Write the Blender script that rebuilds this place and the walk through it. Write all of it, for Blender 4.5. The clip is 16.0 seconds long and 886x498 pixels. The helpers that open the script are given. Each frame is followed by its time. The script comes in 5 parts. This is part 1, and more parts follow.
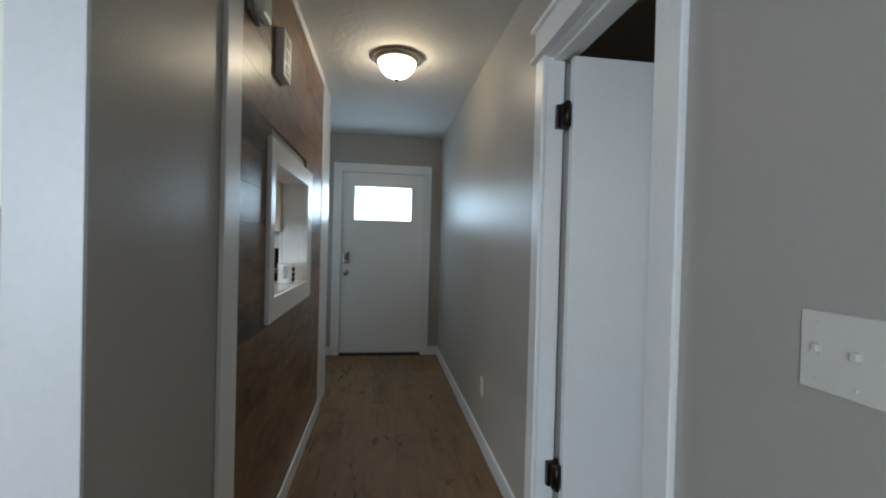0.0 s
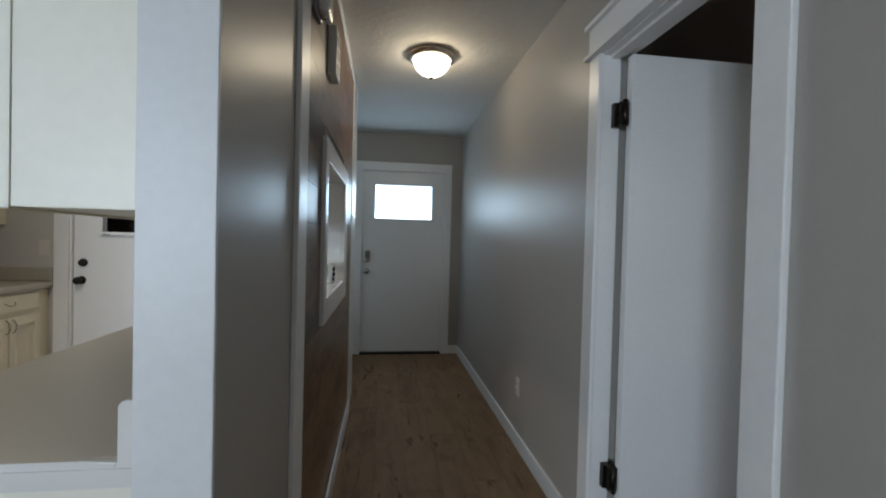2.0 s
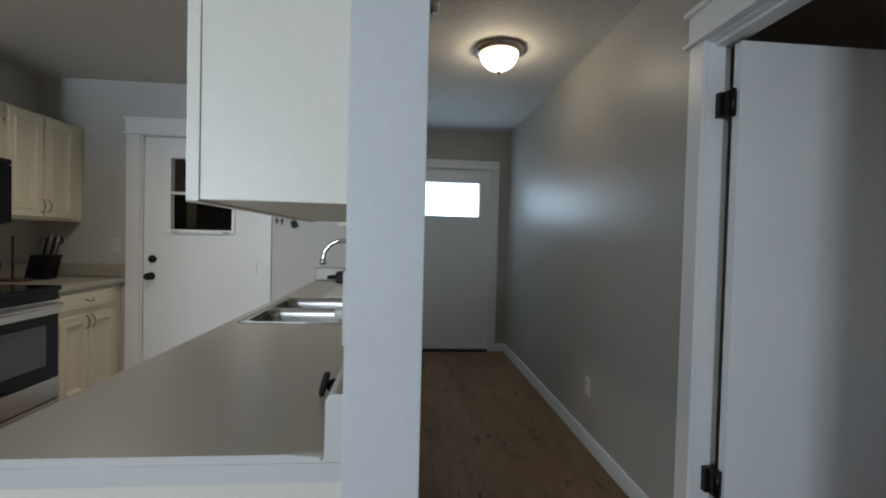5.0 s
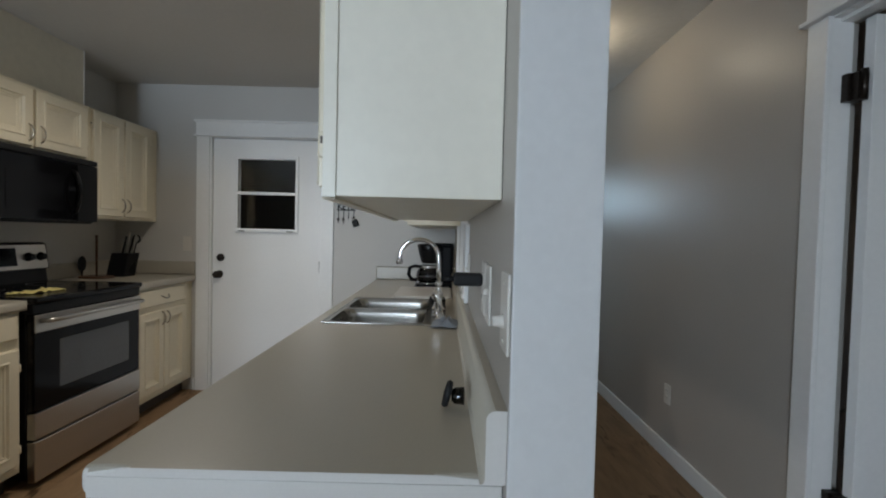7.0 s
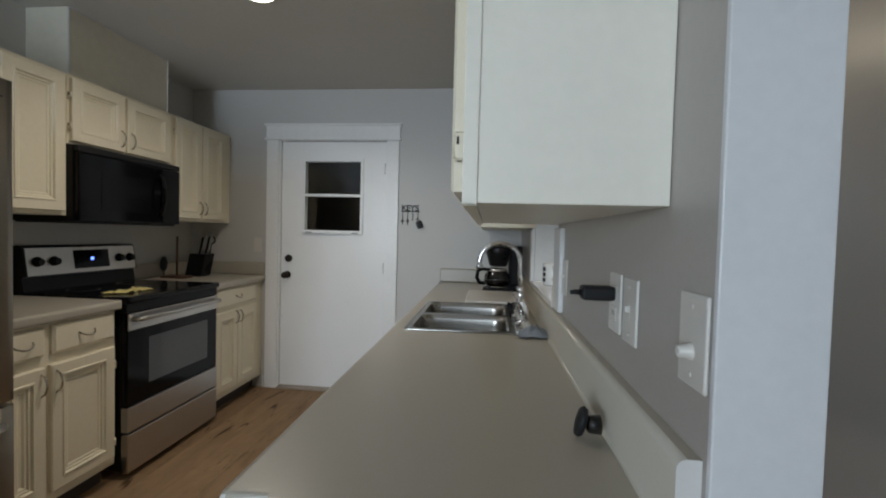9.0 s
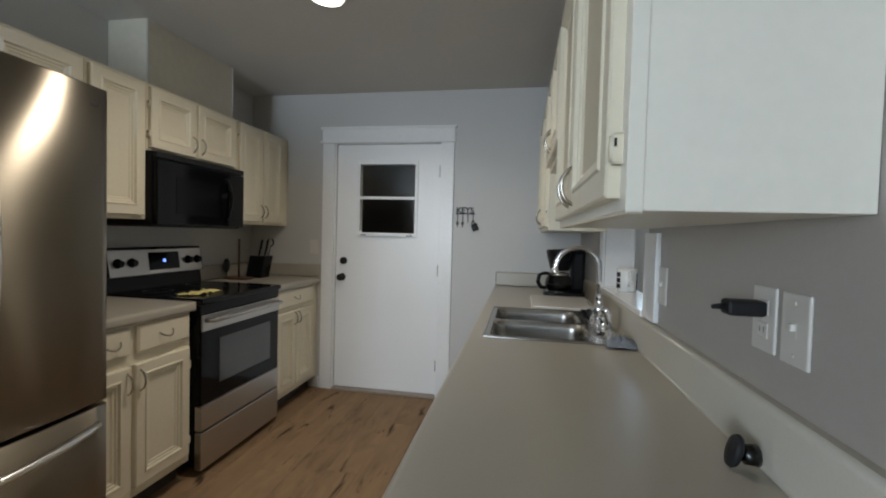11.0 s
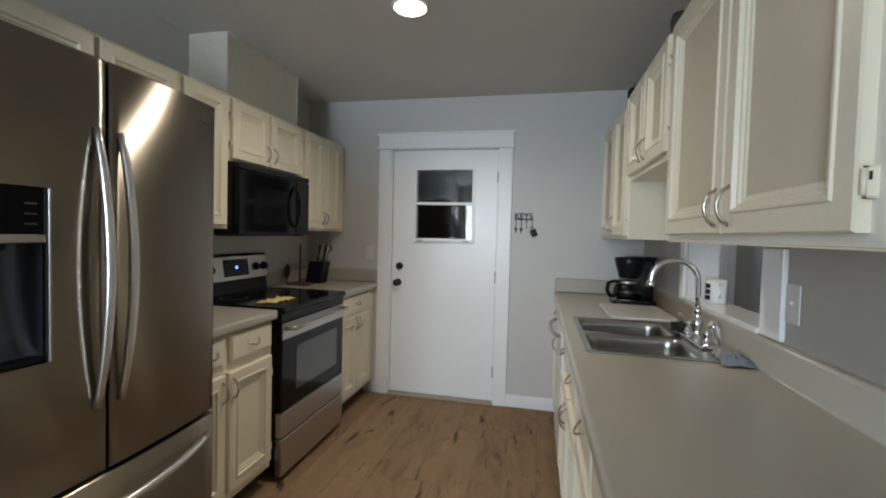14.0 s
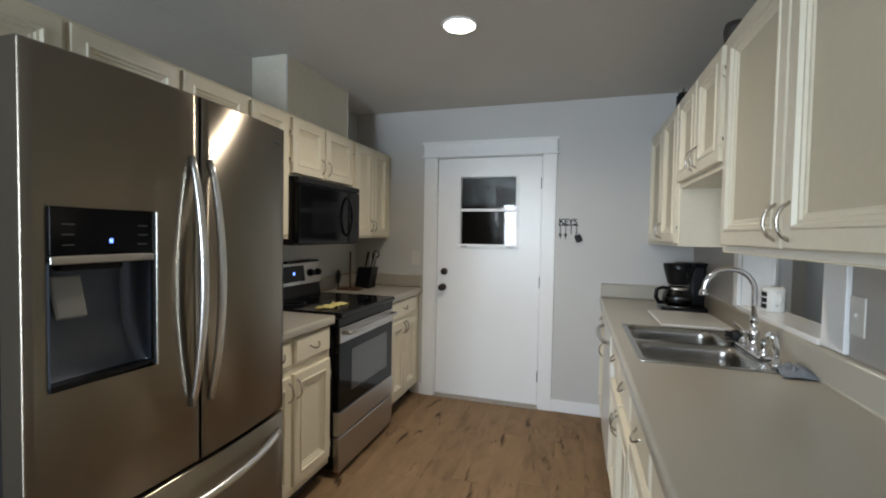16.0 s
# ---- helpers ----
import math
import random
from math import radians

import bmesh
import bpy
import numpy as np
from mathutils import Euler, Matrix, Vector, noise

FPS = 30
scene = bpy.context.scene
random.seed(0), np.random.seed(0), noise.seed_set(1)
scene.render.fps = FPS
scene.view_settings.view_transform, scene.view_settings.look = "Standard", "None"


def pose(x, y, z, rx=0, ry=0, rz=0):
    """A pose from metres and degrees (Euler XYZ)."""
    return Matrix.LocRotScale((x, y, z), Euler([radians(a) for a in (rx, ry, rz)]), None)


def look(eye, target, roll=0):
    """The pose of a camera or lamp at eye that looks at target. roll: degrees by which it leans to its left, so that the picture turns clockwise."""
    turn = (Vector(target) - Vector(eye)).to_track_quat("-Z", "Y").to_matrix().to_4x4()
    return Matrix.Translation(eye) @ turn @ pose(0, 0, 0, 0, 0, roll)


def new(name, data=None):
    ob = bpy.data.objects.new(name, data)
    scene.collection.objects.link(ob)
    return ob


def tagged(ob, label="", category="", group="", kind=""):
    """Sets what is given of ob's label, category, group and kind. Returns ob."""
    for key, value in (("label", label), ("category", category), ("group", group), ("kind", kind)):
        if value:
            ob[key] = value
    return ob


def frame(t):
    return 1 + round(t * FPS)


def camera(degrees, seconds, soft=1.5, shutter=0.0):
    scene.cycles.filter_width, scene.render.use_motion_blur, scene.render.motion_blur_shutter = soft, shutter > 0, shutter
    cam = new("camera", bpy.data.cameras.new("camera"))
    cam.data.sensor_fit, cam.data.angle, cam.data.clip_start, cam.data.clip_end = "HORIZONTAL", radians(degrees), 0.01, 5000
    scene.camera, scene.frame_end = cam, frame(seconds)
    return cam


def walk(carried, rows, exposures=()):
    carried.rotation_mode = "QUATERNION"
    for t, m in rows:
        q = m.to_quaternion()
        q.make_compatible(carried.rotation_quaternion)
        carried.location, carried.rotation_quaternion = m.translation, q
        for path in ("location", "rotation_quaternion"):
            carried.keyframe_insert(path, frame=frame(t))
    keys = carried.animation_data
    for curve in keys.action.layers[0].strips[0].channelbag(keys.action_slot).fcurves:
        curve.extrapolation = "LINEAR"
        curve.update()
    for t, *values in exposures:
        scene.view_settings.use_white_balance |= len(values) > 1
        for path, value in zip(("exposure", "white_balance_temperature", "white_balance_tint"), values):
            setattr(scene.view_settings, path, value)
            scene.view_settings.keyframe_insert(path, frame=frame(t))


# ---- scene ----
cam = camera(91.0, 16.0, soft=2.0)
PATH = [
    (0, (0.408, 0.692, 1.279), (0.681, 2.673, 1.255), 1.5),
    (0.5, (0.354, 0.705, 1.28), (0.626, 2.686, 1.256), 1.6),
    (1, (0.297, 0.716, 1.279), (0.57, 2.697, 1.254), 1.6),
    (1.5, (0.248, 0.731, 1.284), (0.518, 2.712, 1.254), 1.6),
    (2, (0.195, 0.737, 1.283), (0.462, 2.719, 1.249), 1.5),
    (2.5, (0.146, 0.743, 1.278), (0.407, 2.726, 1.246), 1.5),
    (3, (0.097, 0.751, 1.275), (0.351, 2.734, 1.242), 1.4),
    (3.5, (0.048, 0.756, 1.275), (0.287, 2.741, 1.239), 1.5),
    (4, (0.003, 0.764, 1.273), (0.222, 2.752, 1.235), 1.5),
    (6.5, (-0.24, 0.855, 1.259), (-0.184, 2.853, 1.203), 1.4),
    (7, (-0.281, 0.876, 1.262), (-0.279, 2.875, 1.206), 1.4),
    (7.5, (-0.321, 0.9, 1.264), (-0.376, 2.898, 1.205), 1.4),
    (8, (-0.362, 0.918, 1.269), (-0.47, 2.914, 1.208), 1.4),
    (8.5, (-0.4, 0.937, 1.274), (-0.559, 2.93, 1.206), 1.3),
    (9, (-0.443, 0.948, 1.276), (-0.644, 2.937, 1.212), 1.5),
    (11.5, (-0.672, 0.974, 1.292), (-1.045, 2.938, 1.227), 1.5),
    (12, (-0.729, 0.965, 1.301), (-1.115, 2.926, 1.235), 1.5),
    (12.5, (-0.786, 0.954, 1.308), (-1.179, 2.914, 1.24), 1.5),
    (13, (-0.835, 0.943, 1.316), (-1.238, 2.901, 1.25), 1.6),
    (13.5, (-0.886, 0.932, 1.325), (-1.3, 2.887, 1.257), 1.6),
    (14, (-0.926, 0.925, 1.329), (-1.357, 2.877, 1.259), 1.5),
    (14.5, (-0.953, 0.913, 1.334), (-1.403, 2.86, 1.264), 1.4),
    (15, (-0.969, 0.9, 1.337), (-1.448, 2.84, 1.267), 1.3),
    (15.5, (-0.982, 0.879, 1.348), (-1.504, 2.809, 1.278), 1.2),
    (16, (-0.975, 0.834, 1.367), (-1.565, 2.744, 1.299), 1.0),
]
# the clip's own auto exposure: seconds, stops
EXPOSURES = [(0.0, 0.28), (3.5, -0.15), (6.5, -0.12), (9.0, -0.02), (12.5, 0.14), (14.0, 0.26), (16.0, 0.46)]
walk(cam, [(t, look(eye, target, roll)) for t, eye, target, roll in PATH], EXPOSURES)

# ---- world and lights ----
world = bpy.data.worlds.new("sky")
scene.world = world
world.use_nodes = True
wt = world.node_tree
sky = wt.nodes.new("ShaderNodeTexSky")
sky.sky_type, sky.sun_disc, sky.sun_elevation, sky.sun_rotation = "NISHITA", False, radians(40), radians(150)
wt.links.new(sky.outputs[0], wt.nodes["Background"].inputs[0])
wt.nodes["Background"].inputs[1].default_value = 0.1


def area(name, loc, rot, sx, sy, watts, colour, spread=180):
    data = bpy.data.lights.new(name, "AREA")
    data.shape, data.size, data.size_y, data.energy, data.color = "RECTANGLE", sx, sy, watts, colour
    data.spread = radians(spread)
    ob = new(name, data)
    ob.matrix_world = pose(*loc, *rot)
    return ob


# daylight in the front door's pane and in the living-room windows behind the walk
area("daylight_front_door", (0.40, 5.735, 1.715), (-90, 0, 0), 0.63, 0.37, 4.3, (0.56, 0.79, 1.0))
area("daylight_living_window", (-2.12, -2.70, 1.45), (90, 0, 0), 1.14, 1.3, 120, (0.71, 0.855, 1.0))
bulb = bpy.data.lights.new("hall_bulb", "POINT")
bulb.energy, bulb.color, bulb.shadow_soft_size = 4.4, (1.0, 0.85, 0.60), 0.04
new("hall_bulb", bulb).location = (0.47, 3.56, 2.362)
puck = bpy.data.lights.new("kitchen_led", "AREA")
puck.shape, puck.size, puck.energy, puck.color, puck.spread = "DISK", 0.13, 9.3, (1.0, 0.905, 0.78), radians(148)
new("kitchen_led", puck).matrix_world = pose(-1.56, 2.94, 2.385, 0, 0, 0)


# added lamp at an assumed, unseen alcove window; turns the hall's far end bluish
area("daylight_entry_sidelight", (-1.06, 5.05, 1.45), (90, 0, -90), 0.7, 1.1, 2.6, (0.58, 0.80, 1.0))
# unseen fill added in the side room to brighten its walls and open door
area("daylight_side_room", (2.5, 0.12, 1.5), (90, 0, 0), 1.1, 1.2, 1.0, (0.70, 0.85, 1.0))


# ---- materials ----
def material(name):
    m = bpy.data.materials.new(name)
    m.use_nodes = True
    nt = m.node_tree
    return m, nt, nt.nodes["Principled BSDF"]


def node(nt, kind, **inputs):
    n = nt.nodes.new(kind)
    for k, v in inputs.items():
        n.inputs[k.replace("_", " ")].default_value = v
    return n


def paint(name, colour, rough=0.5, bump=0.15, grain=60.0, vary=0.06, metal=0.0, coat=0.0, stain=2.2, spec=0.5):
    """Paint, laminate or plastic: fine relief, and a broad and a fine variation of tone."""
    m, nt, b = material(name)
    L = nt.links.new
    co = nt.nodes.new("ShaderNodeTexCoord")
    big = node(nt, "ShaderNodeTexNoise", Scale=stain, Detail=4.0)
    fine = node(nt, "ShaderNodeTexNoise", Scale=grain, Detail=3.0)
    L(co.outputs["Object"], big.inputs["Vector"])
    L(co.outputs["Object"], fine.inputs["Vector"])
    add = nt.nodes.new("ShaderNodeMath")
    add.operation = "ADD"
    L(big.outputs[0], add.inputs[0])
    L(fine.outputs[0], add.inputs[1])
    ramp = nt.nodes.new("ShaderNodeMapRange")
    ramp.inputs["From Min"].default_value, ramp.inputs["From Max"].default_value = 0.6, 1.4
    ramp.inputs["To Min"].default_value, ramp.inputs["To Max"].default_value = 1 - vary, 1 + vary
    L(add.outputs[0], ramp.inputs["Value"])
    mul = nt.nodes.new("ShaderNodeVectorMath")
    mul.operation = "SCALE"
    mul.inputs[0].default_value = colour
    L(ramp.outputs[0], mul.inputs["Scale"])
    L(mul.outputs[0], b.inputs["Base Color"])
    rr = nt.nodes.new("ShaderNodeMapRange")
    rr.inputs["To Min"].default_value, rr.inputs["To Max"].default_value = rough * 0.85, min(1, rough * 1.15)
    L(big.outputs[0], rr.inputs["Value"])
    L(rr.outputs[0], b.inputs["Roughness"])
    b.inputs["Metallic"].default_value = metal
    b.inputs["Coat Weight"].default_value = coat
    b.inputs["Specular IOR Level"].default_value = 0.2 if max(colour) < 0.02 else spec
    if bump:
        bn = node(nt, "ShaderNodeBump", Strength=bump, Distance=0.004)
        L(fine.outputs[0], bn.inputs["Height"])
        L(bn.outputs[0], b.inputs["Normal"])
    return m


def wood(name, dark, light, along, rough=0.4, streak=(1.3, 22.0), knots=0.5, bump=0.12, contrast=1.0, gloss=0.5):
    """Plank wood whose grain runs along 'x' or 'y'; every plank shifts the pattern."""
    m, nt, b = material(name)
    L = nt.links.new
    co = nt.nodes.new("ShaderNodeTexCoord")
    info = nt.nodes.new("ShaderNodeObjectInfo")
    shift = nt.nodes.new("ShaderNodeVectorMath")
    shift.operation = "SCALE"
    shift.inputs[0].default_value = (37.0, 61.0, 23.0)
    L(info.outputs["Random"], shift.inputs["Scale"])
    add = nt.nodes.new("ShaderNodeVectorMath")
    L(co.outputs["Object"], add.inputs[0])
    L(shift.outputs[0], add.inputs[1])
    mp = nt.nodes.new("ShaderNodeMapping")
    a, c = streak
    mp.inputs["Scale"].default_value = {"y": (c, a, c), "x": (a, c, c)}[along]
    L(add.outputs[0], mp.inputs[0])
    grain = node(nt, "ShaderNodeTexNoise", Scale=1.0, Detail=7.0, Roughness=0.62, Distortion=0.6)
    L(mp.outputs[0], grain.inputs["Vector"])
    mp2 = nt.nodes.new("ShaderNodeMapping")
    mp2.inputs["Scale"].default_value = {"y": (9, 3.2, 9), "x": (3.2, 9, 9)}[along]
    L(add.outputs[0], mp2.inputs[0])
    blot = node(nt, "ShaderNodeTexNoise", Scale=1.0, Detail=3.0, Distortion=1.2)
    L(mp2.outputs[0], blot.inputs["Vector"])
    mix = nt.nodes.new("ShaderNodeMath")
    mix.operation = "MULTIPLY_ADD"
    mix.inputs[1].default_value = 0.55
    L(blot.outputs[0], mix.inputs[0])
    half = nt.nodes.new("ShaderNodeMath")
    half.operation = "MULTIPLY"
    half.inputs[1].default_value = 0.45
    L(grain.outputs[0], half.inputs[0])
    L(half.outputs[0], mix.inputs[2])
    tone = nt.nodes.new("ShaderNodeMath")
    tone.operation = "MULTIPLY_ADD"
    tone.inputs[1].default_value, tone.inputs[2].default_value = 0.14, -0.07
    L(info.outputs["Random"], tone.inputs[0])
    both = nt.nodes.new("ShaderNodeMath")
    L(mix.outputs[0], both.inputs[0])
    L(tone.outputs[0], both.inputs[1])
    ramp = nt.nodes.new("ShaderNodeValToRGB")
    e = ramp.color_ramp.elements
    w = 0.16 / contrast
    e[0].position, e[0].color = 0.5 - w, (*dark, 1)
    e[1].position, e[1].color = 0.5 + w, (*light, 1)
    mid = e.new(0.49)
    mid.color = (*[(p * 0.42 + q * 0.58) for p, q in zip(dark, light)], 1)
    L(both.outputs[0], ramp.inputs[0])
    # knots and dark cracks
    mp3 = nt.nodes.new("ShaderNodeMapping")
    mp3.inputs["Scale"].default_value = {"y": (13, 2.6, 13), "x": (2.6, 13, 13)}[along]
    L(add.outputs[0], mp3.inputs[0])
    kn = node(nt, "ShaderNodeTexNoise", Scale=1.0, Detail=3.0, Roughness=0.55, Distortion=1.4)
    L(mp3.outputs[0], kn.inputs["Vector"])
    kr = nt.nodes.new("ShaderNodeMapRange")
    kr.inputs["From Min"].default_value, kr.inputs["From Max"].default_value = 0.625, 0.725
    kr.inputs["To Max"].default_value = knots
    L(kn.outputs[0], kr.inputs["Value"])
    dk = nt.nodes.new("ShaderNodeMix")
    dk.data_type = "RGBA"
    dk.inputs["B"].default_value = (dark[0] * 0.35, dark[1] * 0.32, dark[2] * 0.3, 1)
    L(kr.outputs[0], dk.inputs["Factor"])
    L(ramp.outputs[0], dk.inputs["A"])
    L(dk.outputs["Result"], b.inputs["Base Color"])
    rr = nt.nodes.new("ShaderNodeMapRange")
    rr.inputs["To Min"].default_value, rr.inputs["To Max"].default_value = rough * 0.8, rough * 1.25
    L(grain.outputs[0], rr.inputs["Value"])
    L(rr.outputs[0], b.inputs["Roughness"])
    b.inputs["Specular IOR Level"].default_value = gloss
    bn = node(nt, "ShaderNodeBump", Strength=bump, Distance=0.003)
    L(grain.outputs[0], bn.inputs["Height"])
    L(bn.outputs[0], b.inputs["Normal"])
    return m


def steel(name, colour, rough, aniso, along):
    """Brushed steel: fine parallel brush marks."""
    m, nt, b = material(name)
    L = nt.links.new
    co = nt.nodes.new("ShaderNodeTexCoord")
    mp = nt.nodes.new("ShaderNodeMapping")
    mp.inputs["Scale"].default_value = {"y": (160, 3, 160), "x": (3, 160, 160), "z": (160, 160, 3)}[along]
    L(co.outputs["Object"], mp.inputs[0])
    n = node(nt, "ShaderNodeTexNoise", Scale=1.0, Detail=2.0)
    L(mp.outputs[0], n.inputs["Vector"])
    big = node(nt, "ShaderNodeTexNoise", Scale=3.0, Detail=3.0)
    L(co.outputs["Object"], big.inputs["Vector"])
    rr = nt.nodes.new("ShaderNodeMapRange")
    rr.inputs["To Min"].default_value, rr.inputs["To Max"].default_value = rough * 0.97, rough * 1.04
    L(big.outputs[0], rr.inputs["Value"])
    L(rr.outputs[0], b.inputs["Roughness"])
    b.inputs["Base Color"].default_value = (*colour, 1)
    b.inputs["Metallic"].default_value = 1.0
    b.inputs["Anisotropic"].default_value = aniso
    if aniso:
        tan = nt.nodes.new("ShaderNodeTangent")
        tan.direction_type, tan.axis = "RADIAL", "Z"
        L(tan.outputs[0], b.inputs["Tangent"])
        b.inputs["Anisotropic Rotation"].default_value = 0.25
    tone = nt.nodes.new("ShaderNodeMapRange")
    tone.inputs["To Min"].default_value, tone.inputs["To Max"].default_value = 0.97, 1.03
    L(n.outputs[0], tone.inputs["Value"])
    mul = nt.nodes.new("ShaderNodeVectorMath")
    mul.operation = "SCALE"
    mul.inputs[0].default_value = colour
    L(tone.outputs[0], mul.inputs["Scale"])
    L(mul.outputs[0], b.inputs["Base Color"])
    return m


def glass(name, colour=(1, 1, 1), rough=0.0):
    m, nt, b = material(name)
    b.inputs["Base Color"].default_value = (*colour, 1)
    b.inputs["Roughness"].default_value = rough
    b.inputs["Transmission Weight"].default_value = 1.0
    b.inputs["IOR"].default_value = 1.45
    return m


def glow(name, colour, strength):
    m, nt, b = material(name)
    b.inputs["Base Color"].default_value = (*colour, 1)
    b.inputs["Emission Color"].default_value = (*colour, 1)
    b.inputs["Emission Strength"].default_value = strength
    return m


WALL = paint("greige_wall_paint", (0.425, 0.398, 0.366), 0.38, 0.14, 90, 0.03, spec=0.4)
WALL_K = paint("pale_grey_wall_paint", (0.57, 0.56, 0.54), 0.45, 0.2, 90, 0.03)
CEIL_K = paint("smooth_ceiling_paint", (0.62, 0.605, 0.58), 0.75, 0.25, 40, 0.04)
CEIL = paint("textured_ceiling_paint", (0.62, 0.605, 0.58), 0.75, 0.9, 30, 0.05)
TRIM = paint("white_trim_paint", (0.86, 0.86, 0.855), 0.32, 0.06, 40, 0.03)
SILL = paint("glossy_white_sill_paint", (0.84, 0.84, 0.83), 0.2, 0.03, 40, 0.02, coat=0.5)
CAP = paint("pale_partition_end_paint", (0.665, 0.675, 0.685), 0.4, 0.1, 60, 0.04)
DOOR = paint("white_door_paint", (0.88, 0.88, 0.875), 0.3, 0.08, 70, 0.03)
CREAM = paint("cream_cabinet_paint", (0.765, 0.70, 0.55), 0.33, 0.08, 55, 0.04)
CREAM_SIDE = paint("white_cabinet_side", (0.83, 0.80, 0.705), 0.38, 0.06, 45, 0.03)
# recessed door panels: darker tan on fronts facing -x, near-cream on those facing +x
TAN = paint("tan_panel_facing_minus_x", (0.575, 0.515, 0.38), 0.4, 0.08, 55, 0.04)
TAN_LIGHT = paint("light_tan_panel_facing_plus_x", (0.755, 0.69, 0.54), 0.4, 0.08, 55, 0.04)
LAMINATE = paint("grey_beige_laminate", (0.40, 0.368, 0.305), 0.30, 0.0, 240, 0.05, spec=1.0)
EDGE = paint("pale_edge_laminate", (0.66, 0.65, 0.63), 0.3, 0.0, 200, 0.03)
BLACK = paint("black_plastic", (0.007, 0.007, 0.008), 0.28, 0.05, 120, 0.1)
BLACK_SOFT = paint("black_matte_plastic", (0.016, 0.016, 0.017), 0.5, 0.1, 120, 0.1)
BLACK_GLASS = paint("black_glass", (0.004, 0.004, 0.005), 0.10, 0.0, 60, 0.1)
OVEN_GLASS = paint("oven_window_glass", (0.05, 0.052, 0.055), 0.12, 0.0, 60, 0.1, coat=0.5)
BRONZE = paint("oil_rubbed_bronze", (0.04, 0.032, 0.027), 0.35, 0.1, 90, 0.2, metal=0.8)
DARK_SIDE = paint("dark_grey_enamel", (0.05, 0.05, 0.053), 0.4, 0.12, 200, 0.05)
# garage walls: the darkness of an unlit room is put into this colour
DARK = paint("room_colour_with_unlit_dark", (0.10, 0.085, 0.07), 0.8, 0.1, 50, 0.08)
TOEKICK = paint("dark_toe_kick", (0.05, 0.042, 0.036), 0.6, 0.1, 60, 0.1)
STEEL = steel("brushed_steel", (0.265, 0.232, 0.186), 0.28, 1.0, "y")
STEEL_SINK = steel("satin_sink_steel", (0.42, 0.405, 0.38), 0.24, 0.0, "y")
STEEL_RIM = steel("bright_rim_steel", (0.50, 0.49, 0.47), 0.24, 0.0, "y")
STEEL_RANGE = steel("range_steel", (0.50, 0.48, 0.45), 0.3, 0.4, "y")
HANDLE_STEEL = steel("polished_handle_steel", (0.74, 0.72, 0.69), 0.30, 0.0, "z")
CHROME = steel("chrome", (0.78, 0.78, 0.79), 0.07, 0.0, "y")
NICKEL = steel("satin_nickel", (0.55, 0.51, 0.45), 0.25, 0.0, "y")
FLOORWOOD = wood("oak_plank_floor", (0.135, 0.083, 0.047), (0.335, 0.218, 0.124), "y", 0.5, (1.1, 11.0), knots=0.92, contrast=0.62, gloss=0.08)
PANELWOOD = wood("walnut_plank_wall", (0.040, 0.019, 0.010), (0.31, 0.178, 0.095), "y", 0.31, (1.1, 13.0), knots=0.35, bump=0.04)
JOINT = paint("dark_joint", (0.03, 0.022, 0.016), 0.8, 0.1, 60, 0.1)
PANE = glass("window_glass")
CARAFE = glass("smoked_glass", (0.03, 0.028, 0.027), 0.02)
ALMOND = paint("almond_plastic", (0.66, 0.635, 0.59), 0.35, 0.03, 60, 0.02)
WHITE_PLASTIC = paint("white_plastic", (0.78, 0.77, 0.73), 0.3, 0.03, 60, 0.02)
GREY_PLASTIC = paint("grey_plastic", (0.30, 0.30, 0.30), 0.4, 0.03, 60, 0.03)
CERAMIC = paint("white_ceramic", (0.82, 0.82, 0.80), 0.15, 0.0, 60, 0.02, coat=0.3)
YELLOW = paint("yellow_cloth", (0.60, 0.52, 0.20), 0.85, 0.5, 90, 0.25)
RAG = paint("grey_blue_cloth", (0.20, 0.22, 0.25), 0.9, 0.6, 120, 0.25)
BROWNWOOD = paint("dark_turned_wood", (0.09, 0.045, 0.025), 0.45, 0.2, 60, 0.2)
THRESHOLD = paint("worn_threshold_wood", (0.36, 0.31, 0.26), 0.5, 0.3, 40, 0.15)
LED_DISC = glow("led_diffuser", (1.0, 0.93, 0.82), 5.0)
BOWL = glow("lit_alabaster_glass", (1.0, 0.88, 0.70), 3.6)
BLUE_LED = glow("blue_led", (0.12, 0.22, 1.0), 3.0)


# ---- building helpers ----
def bx(bm, x0, x1, y0, y1, z0, z1, bevel=0.0):
    r = bmesh.ops.create_cube(bm, size=1.0)
    vs = r["verts"]
    for v in vs:
        v.co = Vector(((x0 + x1) / 2 + v.co.x * (x1 - x0), (y0 + y1) / 2 + v.co.y * (y1 - y0), (z0 + z1) / 2 + v.co.z * (z1 - z0)))
    if bevel:
        es = list({e for v in vs for e in v.link_edges})
        bmesh.ops.bevel(bm, geom=es, offset=bevel, segments=2, profile=0.5, affect="EDGES")
    return bm


def box(x0, x1, y0, y1, z0, z1, bevel=0.0):
    return bx(bmesh.new(), x0, x1, y0, y1, z0, z1, bevel)


